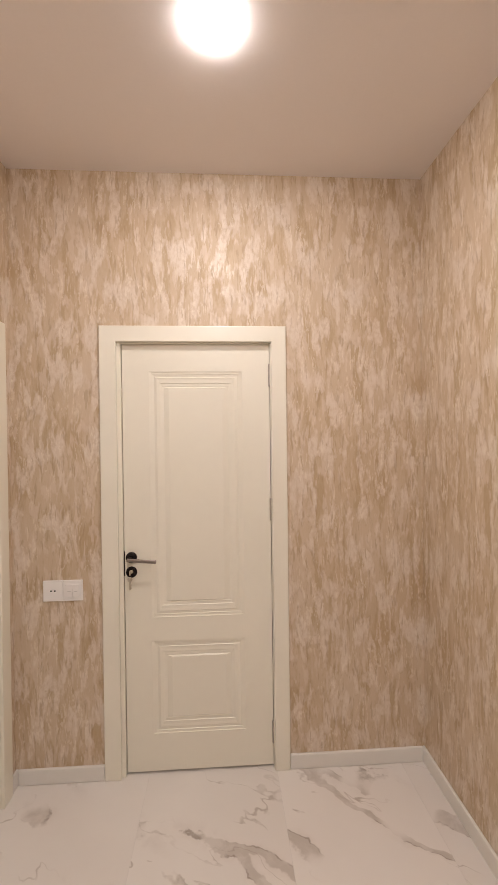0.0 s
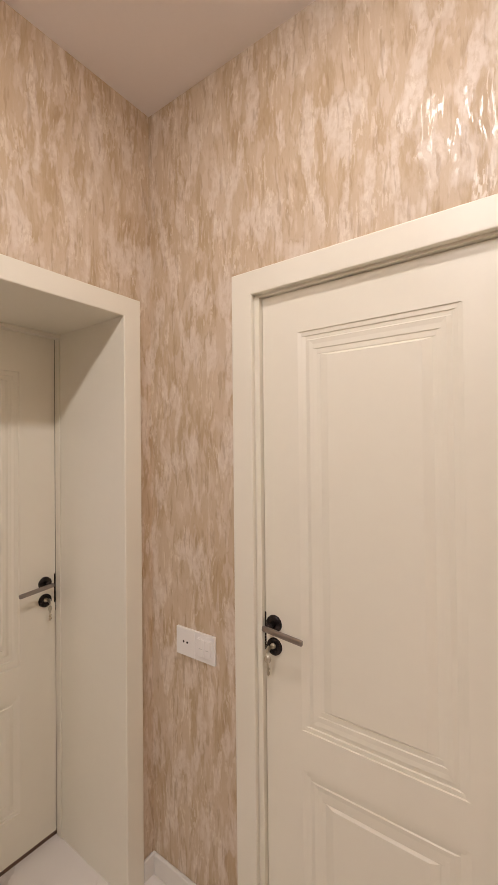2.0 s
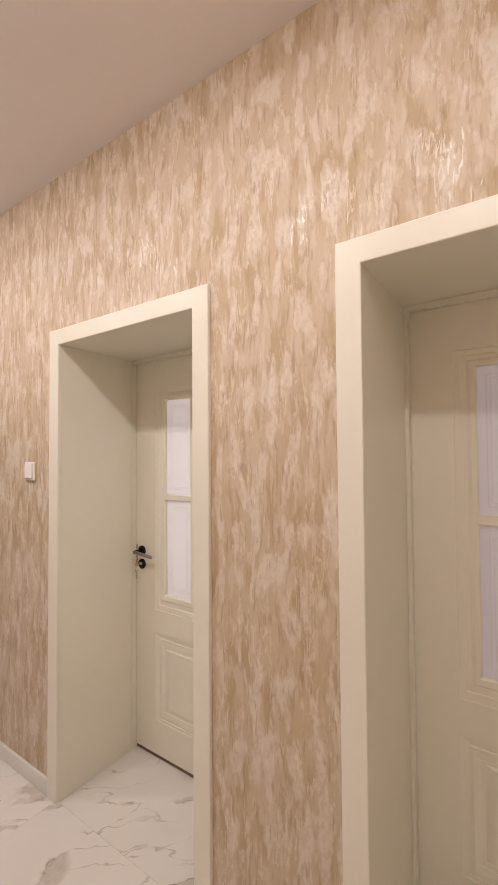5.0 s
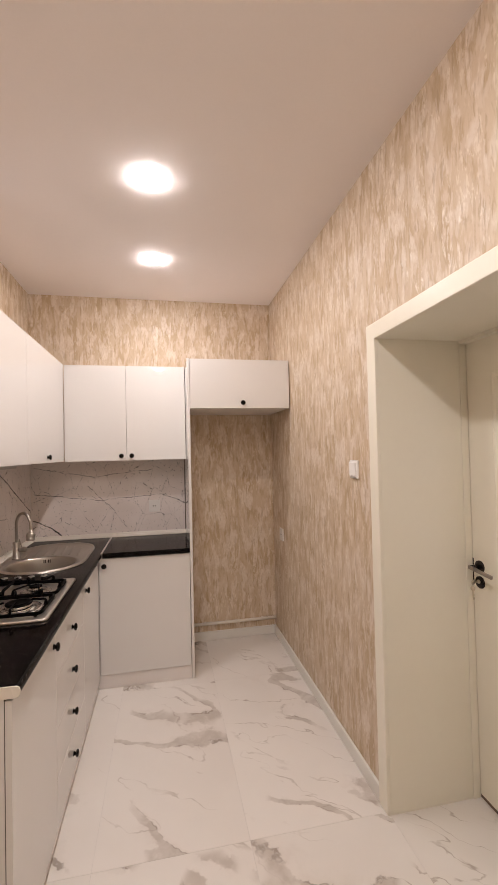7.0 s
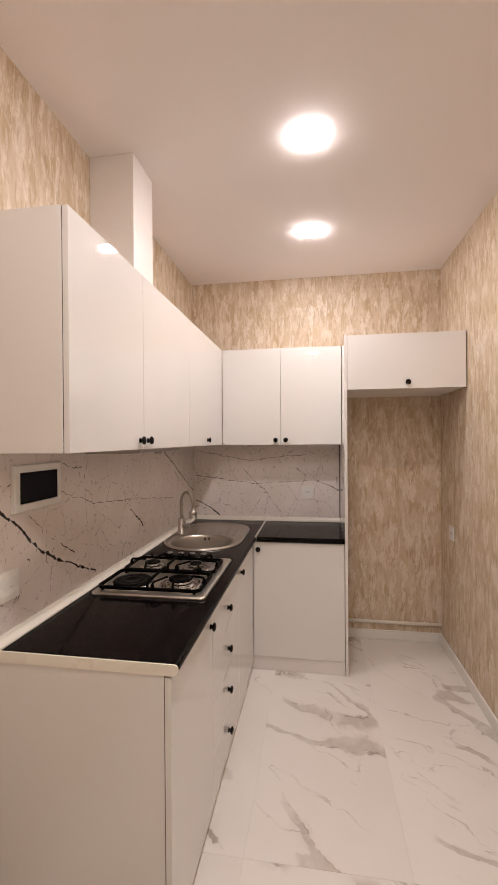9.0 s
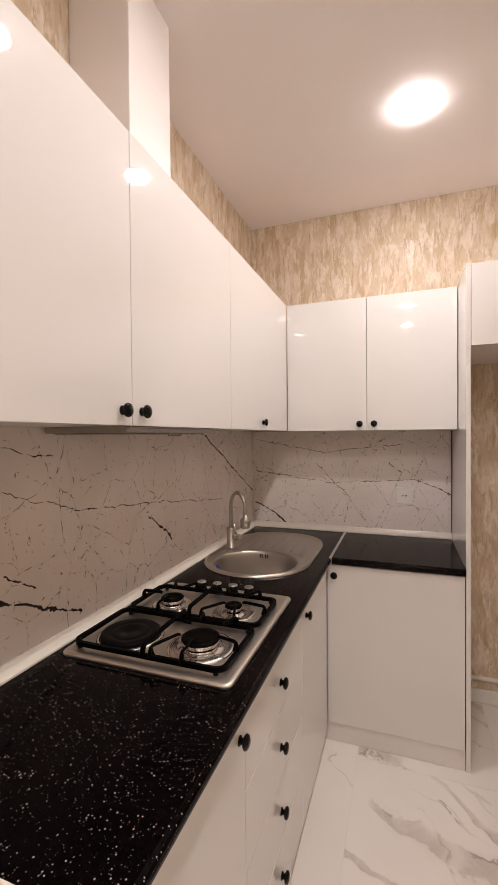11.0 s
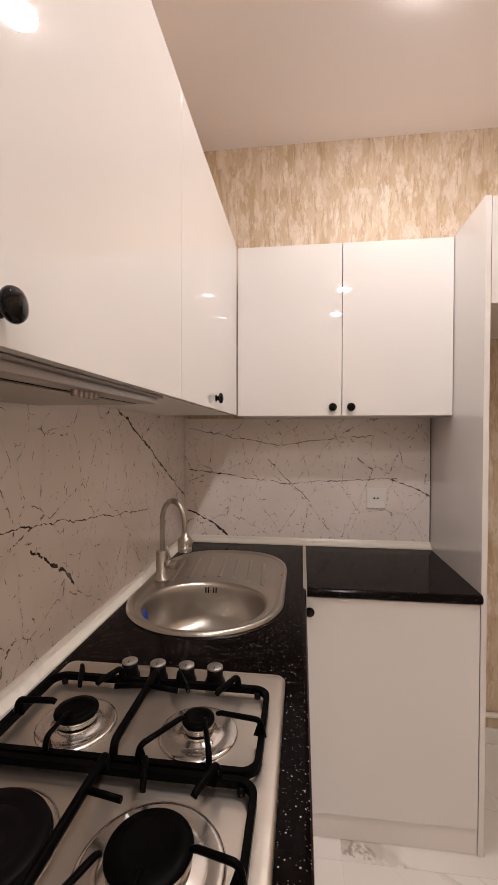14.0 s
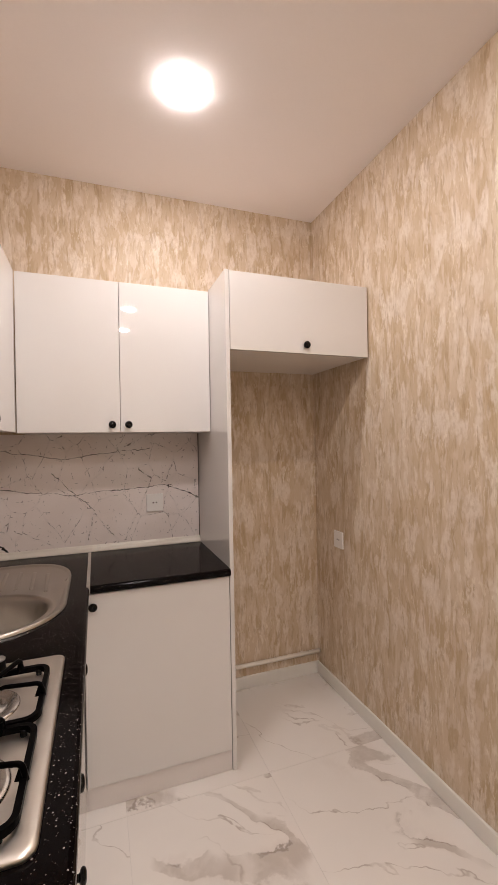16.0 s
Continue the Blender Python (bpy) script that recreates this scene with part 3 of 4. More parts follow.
door_handle(door, NORTH_SIDE, 0.530, 0.016, 1, 0.497)


def glazed_door(name, south, handle_end):
    """A deep lined doorway in the west wall; the glazed leaf stands at its far side."""
    u0, u1 = south, south + 0.804
    a, b = u0 + 0.003, u1 - (0.005 if handle_end > 0 else 0.003)
    mid = (a + b) / 2
    d = thing(name, (0, mid, 0), "closed cream door with four frosted panes, deep white-cream reveal", "door", kind="structure")
    upper, lower = (mid - 0.2575, mid + 0.2575, 0.735, 1.851), (mid - 0.2575, mid + 0.2575, 0.185, 0.622)
    leaf = part("leaf", moved(leaf_mesh(a, b, 0.020, 2.0135, 0.43, upper, lower, True), WEST_SIDE), DOOR_PAINT, d)
    gu, gv = panes_grid(mid - 0.1945, mid + 0.1945, 0.814, 1.798)
    for i in (0, 2):
        for j in (0, 2):
            p0, p1, q0, q1 = gu[i] + 0.002, gu[i + 1] - 0.002, gv[j] + 0.002, gv[j + 1] - 0.002
            bm = bmesh.new()
            marks = [(0, 0.449), (0.026, 0.449), (0.0268, 0.4482), (0.0292, 0.4482), (0.030, 0.449), (0.038, 0.449), (0.0388, 0.4482), (0.0412, 0.4482), (0.042, 0.449)]
            bm.faces.new(loops(bm, [(p0 + e, p1 - e, q0 + e, q1 - e, w) for e, w in marks]))
            loops(bm, [(p0, p1, q0, q1, 0.449), (p0, p1, q0, q1, 0.454)])
            quad(bm, p0, p1, q0, q1, 0.454)
            bmesh.ops.remove_doubles(bm, verts=bm.verts, dist=0.00001)
            pane = part("pane", moved(bm, WEST_SIDE), FROST, leaf, "frosted pane with etched double border")
            lines = bmesh.new()
            for e in (0.027, 0.039):
                loops(lines, [(p0 + w, p1 - w, q0 + w, q1 - w, 0.4478) for w in (e, e + 0.0016)])
            part("etched_border", moved(lines, WEST_SIDE), ETCHED, leaf)
    part("casing", moved(casing_mesh(u0 - 0.072, u1 + 0.072, u0, u1, 2.087, 2.017, 0.014), WEST_SIDE), DOOR_PAINT, d)
    part("reveal_panel", moved(boxed(u0 - 0.0005, u0 - 0.012, 0.0, 0.468, 0, 2.030), WEST_SIDE), DOOR_PAINT, d)
    part("reveal_panel", moved(boxed(u1 + 0.0005, u1 + 0.012, 0.0, 0.468, 0, 2.030), WEST_SIDE), DOOR_PAINT, d)
    part("head_panel", moved(boxed(u0 - 0.0005, u1 + 0.0005, 0.0, 0.468, 2.0175, 2.030), WEST_SIDE), DOOR_PAINT, d)
    # unseen strips behind the leaf, added to block light leaking round its edges
    leak_block = bmesh.new()
    box(leak_block, u0 - 0.012, u0 + 0.022, 0.4715, 0.490, 0, 2.03), box(leak_block, u1 - 0.022, u1 + 0.012, 0.4715, 0.490, 0, 2.03), box(leak_block, u0 + 0.022, u1 - 0.022, 0.4715, 0.490, 1.990, 2.03)
    part("leak_block", moved(leak_block, WEST_SIDE), DOOR_PAINT, d)
    stop = bmesh.new()
    left, right = (0.012, 0.0045) if handle_end > 0 else (0.0045, 0.012)
    box(stop, u0, u0 + left, 0.395, 0.428, 0, 2.017, 0.001), box(stop, u1 - right, u1, 0.395, 0.428, 0, 2.017, 0.001), box(stop, u0 + left, u1 - right, 0.395, 0.428, 2.002, 2.017, 0.001)
    part("door_stop", moved(stop, WEST_SIDE), DOOR_PAINT, d)
    part("threshold", moved(boxed(u0, u1, 0.4345, 0.47, 0, 0.0185, 0.001), WEST_SIDE), THRESHOLD, d, "dark brown strip under the leaf")
    if handle_end > 0:
        door_handle(d, WEST_SIDE, b - 0.044, 0.43, -1, b - 0.002)
        # dark strip that paints the shade between leaf and frame
        part("gap_shade", moved(boxed(b + 0.0005, b + 0.004, 0.4285, 0.440, 0.9, 2.0, 0.0005), WEST_SIDE), DARK_GAP, d, "dark strip painted as the shade in the closing gap")
    else:
        door_handle(d, WEST_SIDE, a + 0.044, 0.43, 1, a + 0.002)
    return d


glazed_door("door_2", 3.866, 1)
glazed_door("door_3", 2.470, -1)


# ---- baseboards ----
def baseboard(x0, x1, y0, y1):
    solid("baseboard", boxed(x0, x1, y0, y1, 0, 0.072, bevel=0.005, steps=3), SKIRT, "low white plastic baseboard along the wall", "baseboard", "structure")


baseboard(0.014, 0.4015, NORTH - 0.014, NORTH)
baseboard(1.2635, EAST - 0.014, NORTH - 0.014, NORTH)
baseboard(EAST - 0.014, EAST, 2.84, NORTH)
baseboard(0, 0.014, 3.347, 3.793)
baseboard(0, 0.014, 4.743, NORTH)
baseboard(0, 0.014, SOUTH, 2.397)
baseboard(0.014, 0.726, SOUTH, SOUTH + 0.014)

# ---- kitchen ----
KNOB = [(0, 0), (0.0112, 0), (0.0116, 0.0014), (0.0100, 0.0034), (0.0074, 0.0050), (0.0070, 0.0070), (0.0084, 0.0092), (0.0136, 0.0112), (0.0166, 0.0140), (0.0170, 0.0168), (0.0152, 0.0206), (0.0092, 0.0234), (0, 0.0242)]
OUT_WEST, OUT_NORTH = (0, -90, 0), (-90, 0, 0)


def knob(parent, x, y, z, turn):
    part("knob", turned(KNOB, 24, pose(x, y, z, *turn)), BLACK_GLOSS, parent, "black mushroom knob")


def east_front(unit, name, y0, y1, z0, z1, ky, kz, x=1.345, label=""):
    d = part(name, boxed(x, x + 0.018, y0 + 0.0013, y1 - 0.0013, z0 + 0.0009, z1 - 0.0009, bevel=0.0008), GLOSS_WHITE, unit, label)
    knob(d, x, ky, kz, OUT_WEST)
    return d


def south_front(unit, x0, x1, z0, z1, y, kx, kz):
    d = part("door", boxed(x0 + 0.0013, x1 - 0.0013, y - 0.018, y, z0 + 0.0013, z1 - 0.0013, bevel=0.0012), GLOSS_WHITE, unit)
    knob(d, kx, y, kz, OUT_NORTH)
    return d


def carcass(unit, x0, x1, y0, y1, z0, z1):
    """An open-fronted box of boards, closed by its doors."""
    return part("carcass", boxed(x0, x1, y0, y1, z0, z1, bevel=0.0008, steps=1), MATT_WHITE, unit)


# base units, long side
unit = thing("base_cabinet", (1.64, 2.56, 0), "glossy white base cabinet with one door, end of the run", "kitchen cabinet", "base cabinets")
carcass(unit, 1.3645, 1.915, 2.3105, 2.8025, 0.05, 0.859)
part("end_panel", boxed(1.3652, 1.9155, 2.8030, 2.8085, 0.001, 0.8592, bevel=0.0008), GLOSS_WHITE, unit, "glossy white end panel")
# the seam's shade, put in as a dark-coloured strip
part("door_gap_shade", boxed(1.3632, 1.3649, 2.7985, 2.8060, 0.052, 0.8585), DARK_GAP, unit, "dark strip painted as the shade behind the door edge")
east_front(unit, "door", 2.310, 2.8085, 0.056, 0.852, 2.345, 0.797)
unit = thing("drawer_cabinet", (1.64, 2.015, 0), "glossy white cabinet with four drawers under the hob", "drawer unit", "base cabinets")
carcass(unit, 1.3645, 1.915, 1.7205, 2.3095, 0.05, 0.859)
for k in range(4):
    east_front(unit, "drawer", 1.720, 2.310, 0.060 + 0.198 * k, 0.060 + 0.198 * (k + 1), 2.010, 0.158 + 0.1945 * k)
unit = thing("base_cabinet", (1.64, 1.45, 0), "glossy white base cabinet under the sink", "kitchen cabinet", "base cabinets")
carcass(unit, 1.3645, 1.915, 1.187, 1.7195, 0.05, 0.735)
east_front(unit, "door", 1.189, 1.720, 0.056, 0.852, 1.655, 0.799)
part("cross_rail", boxed(1.3645, 1.40, 1.187, 1.7195, 0.80, 0.859), MATT_WHITE, unit)
# base unit, short side
unit = thing("base_cabinet", (1.04, 0.9, 0), "glossy white base cabinet with one wide door in the corner", "kitchen cabinet", "base cabinets")
carcass(unit, 0.7465, 1.3625, 0.632, 1.1655, 0.09, 0.859)
south_front(unit, 0.748, 1.3435, 0.094, 0.857, 1.185, 1.310, 0.808)
solid("plinth", boxed(1.356, 1.374, 1.187, 2.8025, 0, 0.0495, bevel=0.001), MATT_WHITE, "low white plinth board under the long base cabinets", "plinth")
solid("plinth", boxed(0.7465, 1.355, 1.156, 1.174, 0, 0.0895, bevel=0.001), MATT_WHITE, "white plinth board under the corner cabinet", "plinth")
# tall side panel and the cabinet over the refrigerator niche
solid("tall_side_panel", boxed(0.7265, 0.745, SOUTH + 0.001, 1.181, 0, 2.205, bevel=0.001), GLOSS_WHITE, "tall glossy white side panel beside the empty niche", "side panel")
unit = thing("overhead_cabinet", (0.36, 0.9, 1.853), "white flap cabinet over the empty refrigerator niche", "kitchen cabinet")
carcass(unit, 0.008, 0.725, SOUTH + 0.001, 1.1605, 1.855, 2.199)
south_front(unit, 0.006, 0.7255, 1.852, 2.203, 1.180, 0.352, 1.892)

# wall units
UP_X, UP_Y, LOW, TOP = 1.611, 0.900, 1.500, 2.199
for y0, y1, ky, what in ((2.351, 2.874, 2.390, "end of the row"), (1.727, 2.351, 2.312, "over the hob"), (0.9025, 1.727, 1.340, "in the corner")):
    unit = thing("wall_cabinet", (1.77, (y0 + y1) / 2, LOW), "glossy white wall cabinet with one door, " + what, "kitchen cabinet", "wall cabinets")
    carcass(unit, UP_X + 0.0195, EAST - 0.001, max(y0 + 0.0005, 0.9025), y1 - 0.0005, LOW + 0.002, TOP - 0.001)
    east_front(unit, "door", y0, y1, LOW, TOP + 0.001, ky, 1.536, UP_X)
    if y1 > 2.8:
        part("end_panel", boxed(UP_X + 0.0194, EAST - 0.001, y1 - 0.0003, y1 + 0.0035, LOW + 0.001, TOP, bevel=0.0008), GLOSS_WHITE, unit, "glossy white end panel")
        # shade of the seam between door and end panel, as a dark strip
        part("door_gap_shade", boxed(UP_X + 0.0181, UP_X + 0.0191, y1 - 0.004, y1 - 0.0005, LOW + 0.003, TOP - 0.002), DARK_GAP, unit, "dark strip painted as the shade behind the door edge")
for x0, x1, kx in ((0.7465, 1.178, 1.142), (1.178, 1.6095, 1.215)):
    unit = thing("wall_cabinet", ((x0 + x1) / 2, 0.75, LOW), "glossy white wall cabinet with one door, beside the tall panel" if x0 < 1 else "glossy white wall cabinet with one door, beside the corner", "kitchen cabinet", "wall cabinets")
    carcass(unit, x0 + 0.0005, x1 - 0.0005, SOUTH + 0.007, UP_Y - 0.0195, LOW - 0.002, TOP - 0.001)
    south_front(unit, x0, x1, LOW - 0.003, TOP + 0.001, UP_Y, kx, 1.533)
solid("vent_duct", boxed(1.714, EAST, 1.980, 2.201, TOP + 0.001, HIGH, bevel=0.003), MATT_WHITE, "white boxed ventilation duct from wall cabinet to ceiling", "duct")

# splash panels and their trim
solid("splash_panel", boxed(EAST - 0.006, EAST, SOUTH + 0.006, 2.873, 0.884, 1.5015), SPLASH_EAST, "glossy white stone-print splash panel with black cracks", "backsplash")
short_splash = solid("splash_panel", boxed(0.7455, EAST - 0.0062, SOUTH, SOUTH + 0.006, 0.884, 1.4975), SPLASH_SOUTH, "glossy white stone-print splash panel behind the corner", "backsplash")
BASE[short_splash.name] = Vector((0, 0, 0))
part("edge_joint", boxed(0.7456, 0.7490, SOUTH + 0.0060, SOUTH + 0.0078, 0.923, 1.4970), DARK_GAP, short_splash, "dark joint along the panel edge")


def trim(path_y, name_label, along):
    """A sloping sealing strip between worktop and splash panel."""
    bm = bmesh.new()
    rings = []
    for s in along:
        rings.append([bm.verts.new((path_y(s, d), path_y(s, d, True), z)) for d, z in ((0, 0.8925), (0.026, 0.8925), (0.026, 0.898), (0.0215, 0.9035), (0.010, 0.9125), (0.0045, 0.921), (0, 0.923))])
    for a, b in zip(rings, rings[1:]):
        for k in range(len(a)):
            bm.faces.new((a[k], a[(k + 1) % len(a)], b[(k + 1) % len(a)], b[k]))
    bm.faces.new(rings[0]), bm.faces.new(rings[-1][::-1])
    return solid("sealing_strip", bm, TRIM, name_label, "sealing strip")


trim(lambda s, d, second=False: s if second else EAST - 0.0065 - d, "cream plastic sealing strip along the long worktop", (SOUTH + 0.034, 2.808))
trim(lambda s, d, second=False: SOUTH + 0.0065 + d if second else s, "cream plastic sealing strip along the short worktop", (0.746, EAST - 0.008))

# worktops
TOP_Z, UNDER = 0.892, 0.860
NOSE = [(0.012, UNDER), (0.005, UNDER + 0.003), (0.001, UNDER + 0.010), (0, UNDER + 0.017), (0.001, TOP_Z - 0.008), (0.004, TOP_Z - 0.003), (0.011, TOP_Z)]
BOWL = (1.640, 1.385, 0.198, 0.190)


def bar_of(bm, profile, place):
    """A bar with the given section between two places."""
    rings = [[bm.verts.new(place(s, d, z)) for d, z in profile] for s in (0, 1)]
    n = len(profile)
    for k in range(n):
        bm.faces.new((rings[0][k], rings[0][(k + 1) % n], rings[1][(k + 1) % n], rings[1][k]))
    bm.faces.new(rings[0][::-1]), bm.faces.new(rings[1])


worktop = thing("worktop", (1.62, 1.7, UNDER), "black speckled stone worktop with sink and hob", "worktop")
bm = bmesh.new()
bar_of(bm, NOSE + [(0.078, TOP_Z), (0.078, UNDER)], lambda s, d, z: (1.322 + d, 1.204 if s == 0 else 2.806, z))
box(bm, 1.333, 1.40, SOUTH + 0.0065, 1.204, UNDER, TOP_Z)
box(bm, 1.40, 1.88, SOUTH + 0.0065, 1.145, UNDER, TOP_Z), box(bm, 1.40, 1.88, 1.625, 2.806, UNDER, TOP_Z), box(bm, 1.88, EAST - 0.0065, SOUTH + 0.0065, 2.806, UNDER, TOP_Z)
holed_square(bm, BOWL[0], BOWL[1], 0.24, BOWL[2], BOWL[3], UNDER, TOP_Z)
part("slab", bm, GRANITE, worktop)
bm = bmesh.new()
bar_of(bm, [(d - 0.001, z) for d, z in NOSE] + [(0.575, TOP_Z + 0.001), (0.575, UNDER - 0.001), (0.012, UNDER - 0.001)], lambda s, d, z: (1.322 + d, 2.8062 if s == 0 else 2.8115, z))
part("end_cap", bm, TRIM, worktop, "cream plastic end cap")
worktop = thing("worktop", (1.03, 0.9, UNDER), "short black stone worktop beside the corner joint", "worktop")
bm = bmesh.new()
bar_of(bm, NOSE + [(0.585, TOP_Z), (0.585, UNDER)], lambda s, d, z: (0.7465 if s == 0 else 1.319, 1.204 - d, z))
part("slab", bm, GRANITE, worktop)
part("joint_strip", boxed(1.3195, 1.3325, SOUTH + 0.034, 1.199, UNDER + 0.002, TOP_Z + 0.0015, bevel=0.0008), ALUMINIUM, worktop, "aluminium joint strip")


# ---- sink and tap ----
def sink_edge(a):
    """How far the sink's outline lies from the bowl's middle, in the direction a."""
    def inside(r):
        dx, dy = r * math.cos(a), BOWL[1] + r * math.sin(a) - 1.35
        if dy > 0:
            return dx * dx + dy * dy < 0.247 ** 2
        if dy > -0.28:
            return abs(dx) < 0.247
        return (abs(dx) / 0.247) ** 2.5 + ((-dy - 0.28) / 0.272) ** 2.5 < 1
    low, high = 0.0, 0.9
    for _ in range(30):
        m = (low + high) / 2
        low, high = (m, high) if inside(m) else (low, m)
    return low


sink = thing("sink", (BOWL[0], 1.2, TOP_Z), "satin steel inset sink with round bowl and drainer", "sink")
bm = bmesh.new()
angles = [2 * math.pi * k / 96 for k in range(96)]
rings = []
for inset, z in ((0, 0.8925), (0.002, 0.9000), (0.007, 0.9032), (0.015, 0.9024), (0.021, 0.8972), (0.028, 0.8945)):
    rings.append([bm.verts.new((BOWL[0] + (sink_edge(a) - inset) * math.cos(a), BOWL[1] + (sink_edge(a) - inset) * math.sin(a), z)) for a in angles])
for grow, z in ((1.11, 0.8945), (1.085, 0.8972), (1.03, 0.8980), (1.0, 0.8950), (0.985, 0.888), (0.972, 0.876), (0.955, 0.84), (0.93, 0.79), (0.89, 0.762), (0.80, 0.747), (0.6, 0.742), (0.25, 0.739), (0.12, 0.737)):
    rings.append([bm.verts.new((BOWL[0] + (BOWL[2] - 0.006) * grow * math.cos(a), BOWL[1] + (BOWL[3] - 0.006) * grow * math.sin(a), z)) for a in angles])
for a, b in zip(rings, rings[1:]):
    for k in range(96):
        bm.faces.new((a[k], a[(k + 1) % 96], b[(k + 1) % 96], b[k])).smooth = True
part("basin", bm, SINK_STEEL, sink)
part("drain", turned([(0, 0.003), (0.018, 0.003), (0.020, 0.001), (0.034, 0.002), (0.038, 0.0035), (0.040, 0)], 32, pose(BOWL[0], BOWL[1], 0.7385)), BRIGHT, sink, "round steel drain")
for k in range(7):
    x = 1.475 + 0.055 * k
    far = 0.895 + 0.10 * abs((x - 1.64) / 0.2) ** 2.2
    near = BOWL[1] - math.sqrt(max(0.0, 0.235 ** 2 - (x - 1.64) ** 2)) - 0.015
    pts = [(x + 0.016 * (1 - s), far + (near - far) * s, 0.8946) for s in (0, 0.04, 0.2, 0.5, 0.8, 0.96, 1)]
    part("drainer_rib", tube(bmesh.new(), pts, 0.0075, 10, 0.26), SINK_STEEL, sink)
for dx in (-0.018, -0.009, 0.009, 0.018):
    wall = BOWL[1] - 0.1784 * math.sqrt(1 - ((0.015 + dx) / 0.186) ** 2)
    part("overflow_slot", boxed(1.655 + dx - 0.0024, 1.655 + dx + 0.0024, wall - 0.003, wall + 0.0016, 0.861, 0.881, bevel=0.0008), BLACK_MATT, sink)
part("overflow_screw", turned([(0, 0.002), (0.003, 0.0015), (0.0035, 0)], 12, pose(1.655, 1.2076, 0.871, -90)), BRIGHT, sink)
bm = turned([(0, 0.0012), (0.026, 0.0012), (0.0265, 0)], 24)
for v in bm.verts:
    v.co.x *= 0.75
part("sticker", moved(bm, pose(1.8225, 1.405, 0.852, 0, -80, 6)), BLUE, sink, "blue paper sticker")

TAP = (1.839, 1.190)
AIM = Vector((-0.88, 0.47, 0)).normalized()
tap = thing("kitchen_tap", (*TAP, 0.8945), "brushed nickel kitchen tap with high curved spout", "tap")
at = pose(*TAP, 0.8945)
part("tap_body", turned([(0, 0), (0.027, 0), (0.0275, 0.004), (0.025, 0.008), (0.0225, 0.010), (0.0225, 0.104), (0.0215, 0.107), (0.0120, 0.108), (0, 0.108)], 32, at), NICKEL, tap)
foot = Vector((*TAP, 1.0))
arc = [foot, foot + Vector((0, 0, 0.105))] + [foot + AIM * (0.056 * (1 - math.cos(a))) + Vector((0, 0, 0.105 + 0.080 * math.sin(a))) for a in (math.pi * k / 16 for k in range(1, 9))]
part("spout", tube(bmesh.new(), arc, 0.0093, 16), NICKEL, tap)
drop = [foot + AIM * (0.056 * (1 - math.cos(a))) + Vector((0, 0, 0.105 + 0.080 * math.sin(a))) for a in (math.pi * (8 + k / 7) / 16 for k in range(0, 57))]
drop += [drop[-1] + Vector((0, 0, -0.0025 * k)) for k in range(1, 12)]
part("flexible_hose", tube(bmesh.new(), drop, 0.0082, 14, ribs=0.20), NICKEL, tap, "ribbed metal hose")
end = drop[-1]
head = pose(end.x, end.y, end.z - 0.062, 0, 0, 0)
part("spray_head", turned([(0, 0), (0.0225, 0), (0.0245, 0.003), (0.0245, 0.016), (0.0236, 0.017), (0.0236, 0.019), (0.0250, 0.020), (0.0245, 0.042), (0.0195, 0.049), (0.0120, 0.052), (0.0110, 0.066), (0, 0.067)], 28, head), NICKEL, tap)
part("spray_button", turned([(0, 0.004), (0.006, 0.003), (0.0075, 0)], 16, pose(end.x - 0.0236, end.y - 0.003, end.z - 0.028, 0, -90, 0)), NICKEL, tap)
hub = part("lever_hub", turned([(0, 0), (0.0165, 0), (0.0165, 0.020), (0.0150, 0.021), (0.0165, 0.022), (0.0165, 0.043), (0.0145, 0.046), (0, 0.046)], 24, pose(TAP[0] - 0.016, TAP[1] + 0.004, 0.955, 0, -90, -14)), NICKEL, tap)
part("lever_pin", tube(bmesh.new(), [(TAP[0] - 0.033, TAP[1] + 0.006, 0.966), (TAP[0] - 0.020, TAP[1] + 0.010, 1.020)], 0.0035, 12), NICKEL, hub)

# ---- hob ----
HOB = (1.372, 1.866, 1.755, 2.330)
PLATE_Z = 0.9035
hob = thing("hob", (1.619, 2.04, TOP_Z), "stainless steel hob with three gas burners and a hotplate", "hob")
bm = bmesh.new()
corners = []
for cx, cy, a0 in ((HOB[1] - 0.022, HOB[3] - 0.022, 0), (HOB[0] + 0.022, HOB[3] - 0.022, 90), (HOB[0] + 0.022, HOB[2] + 0.022, 180), (HOB[1] - 0.022, HOB[2] + 0.022, 270)):
    corners += [(cx, cy, radians(a0 + 15 * k)) for k in range(7)]
rings = []
for r, z in ((0.021, 0.8925), (0.022, 0.8955), (0.0212, 0.8995), (0.0185, 0.9022), (0.013, 0.9034), (0.006, 0.9035)):
    rings.append([bm.verts.new((cx + r * math.cos(a), cy + r * math.sin(a), z)) for cx, cy, a in corners])
for a, b in zip(rings, rings[1:]):
    for k in range(len(a)):
        bm.faces.new((a[k], a[(k + 1) % len(a)], b[(k + 1) % len(a)], b[k])).smooth = True
bm.faces.new(rings[-1])
part("steel_plate", bm, STEEL, hob)


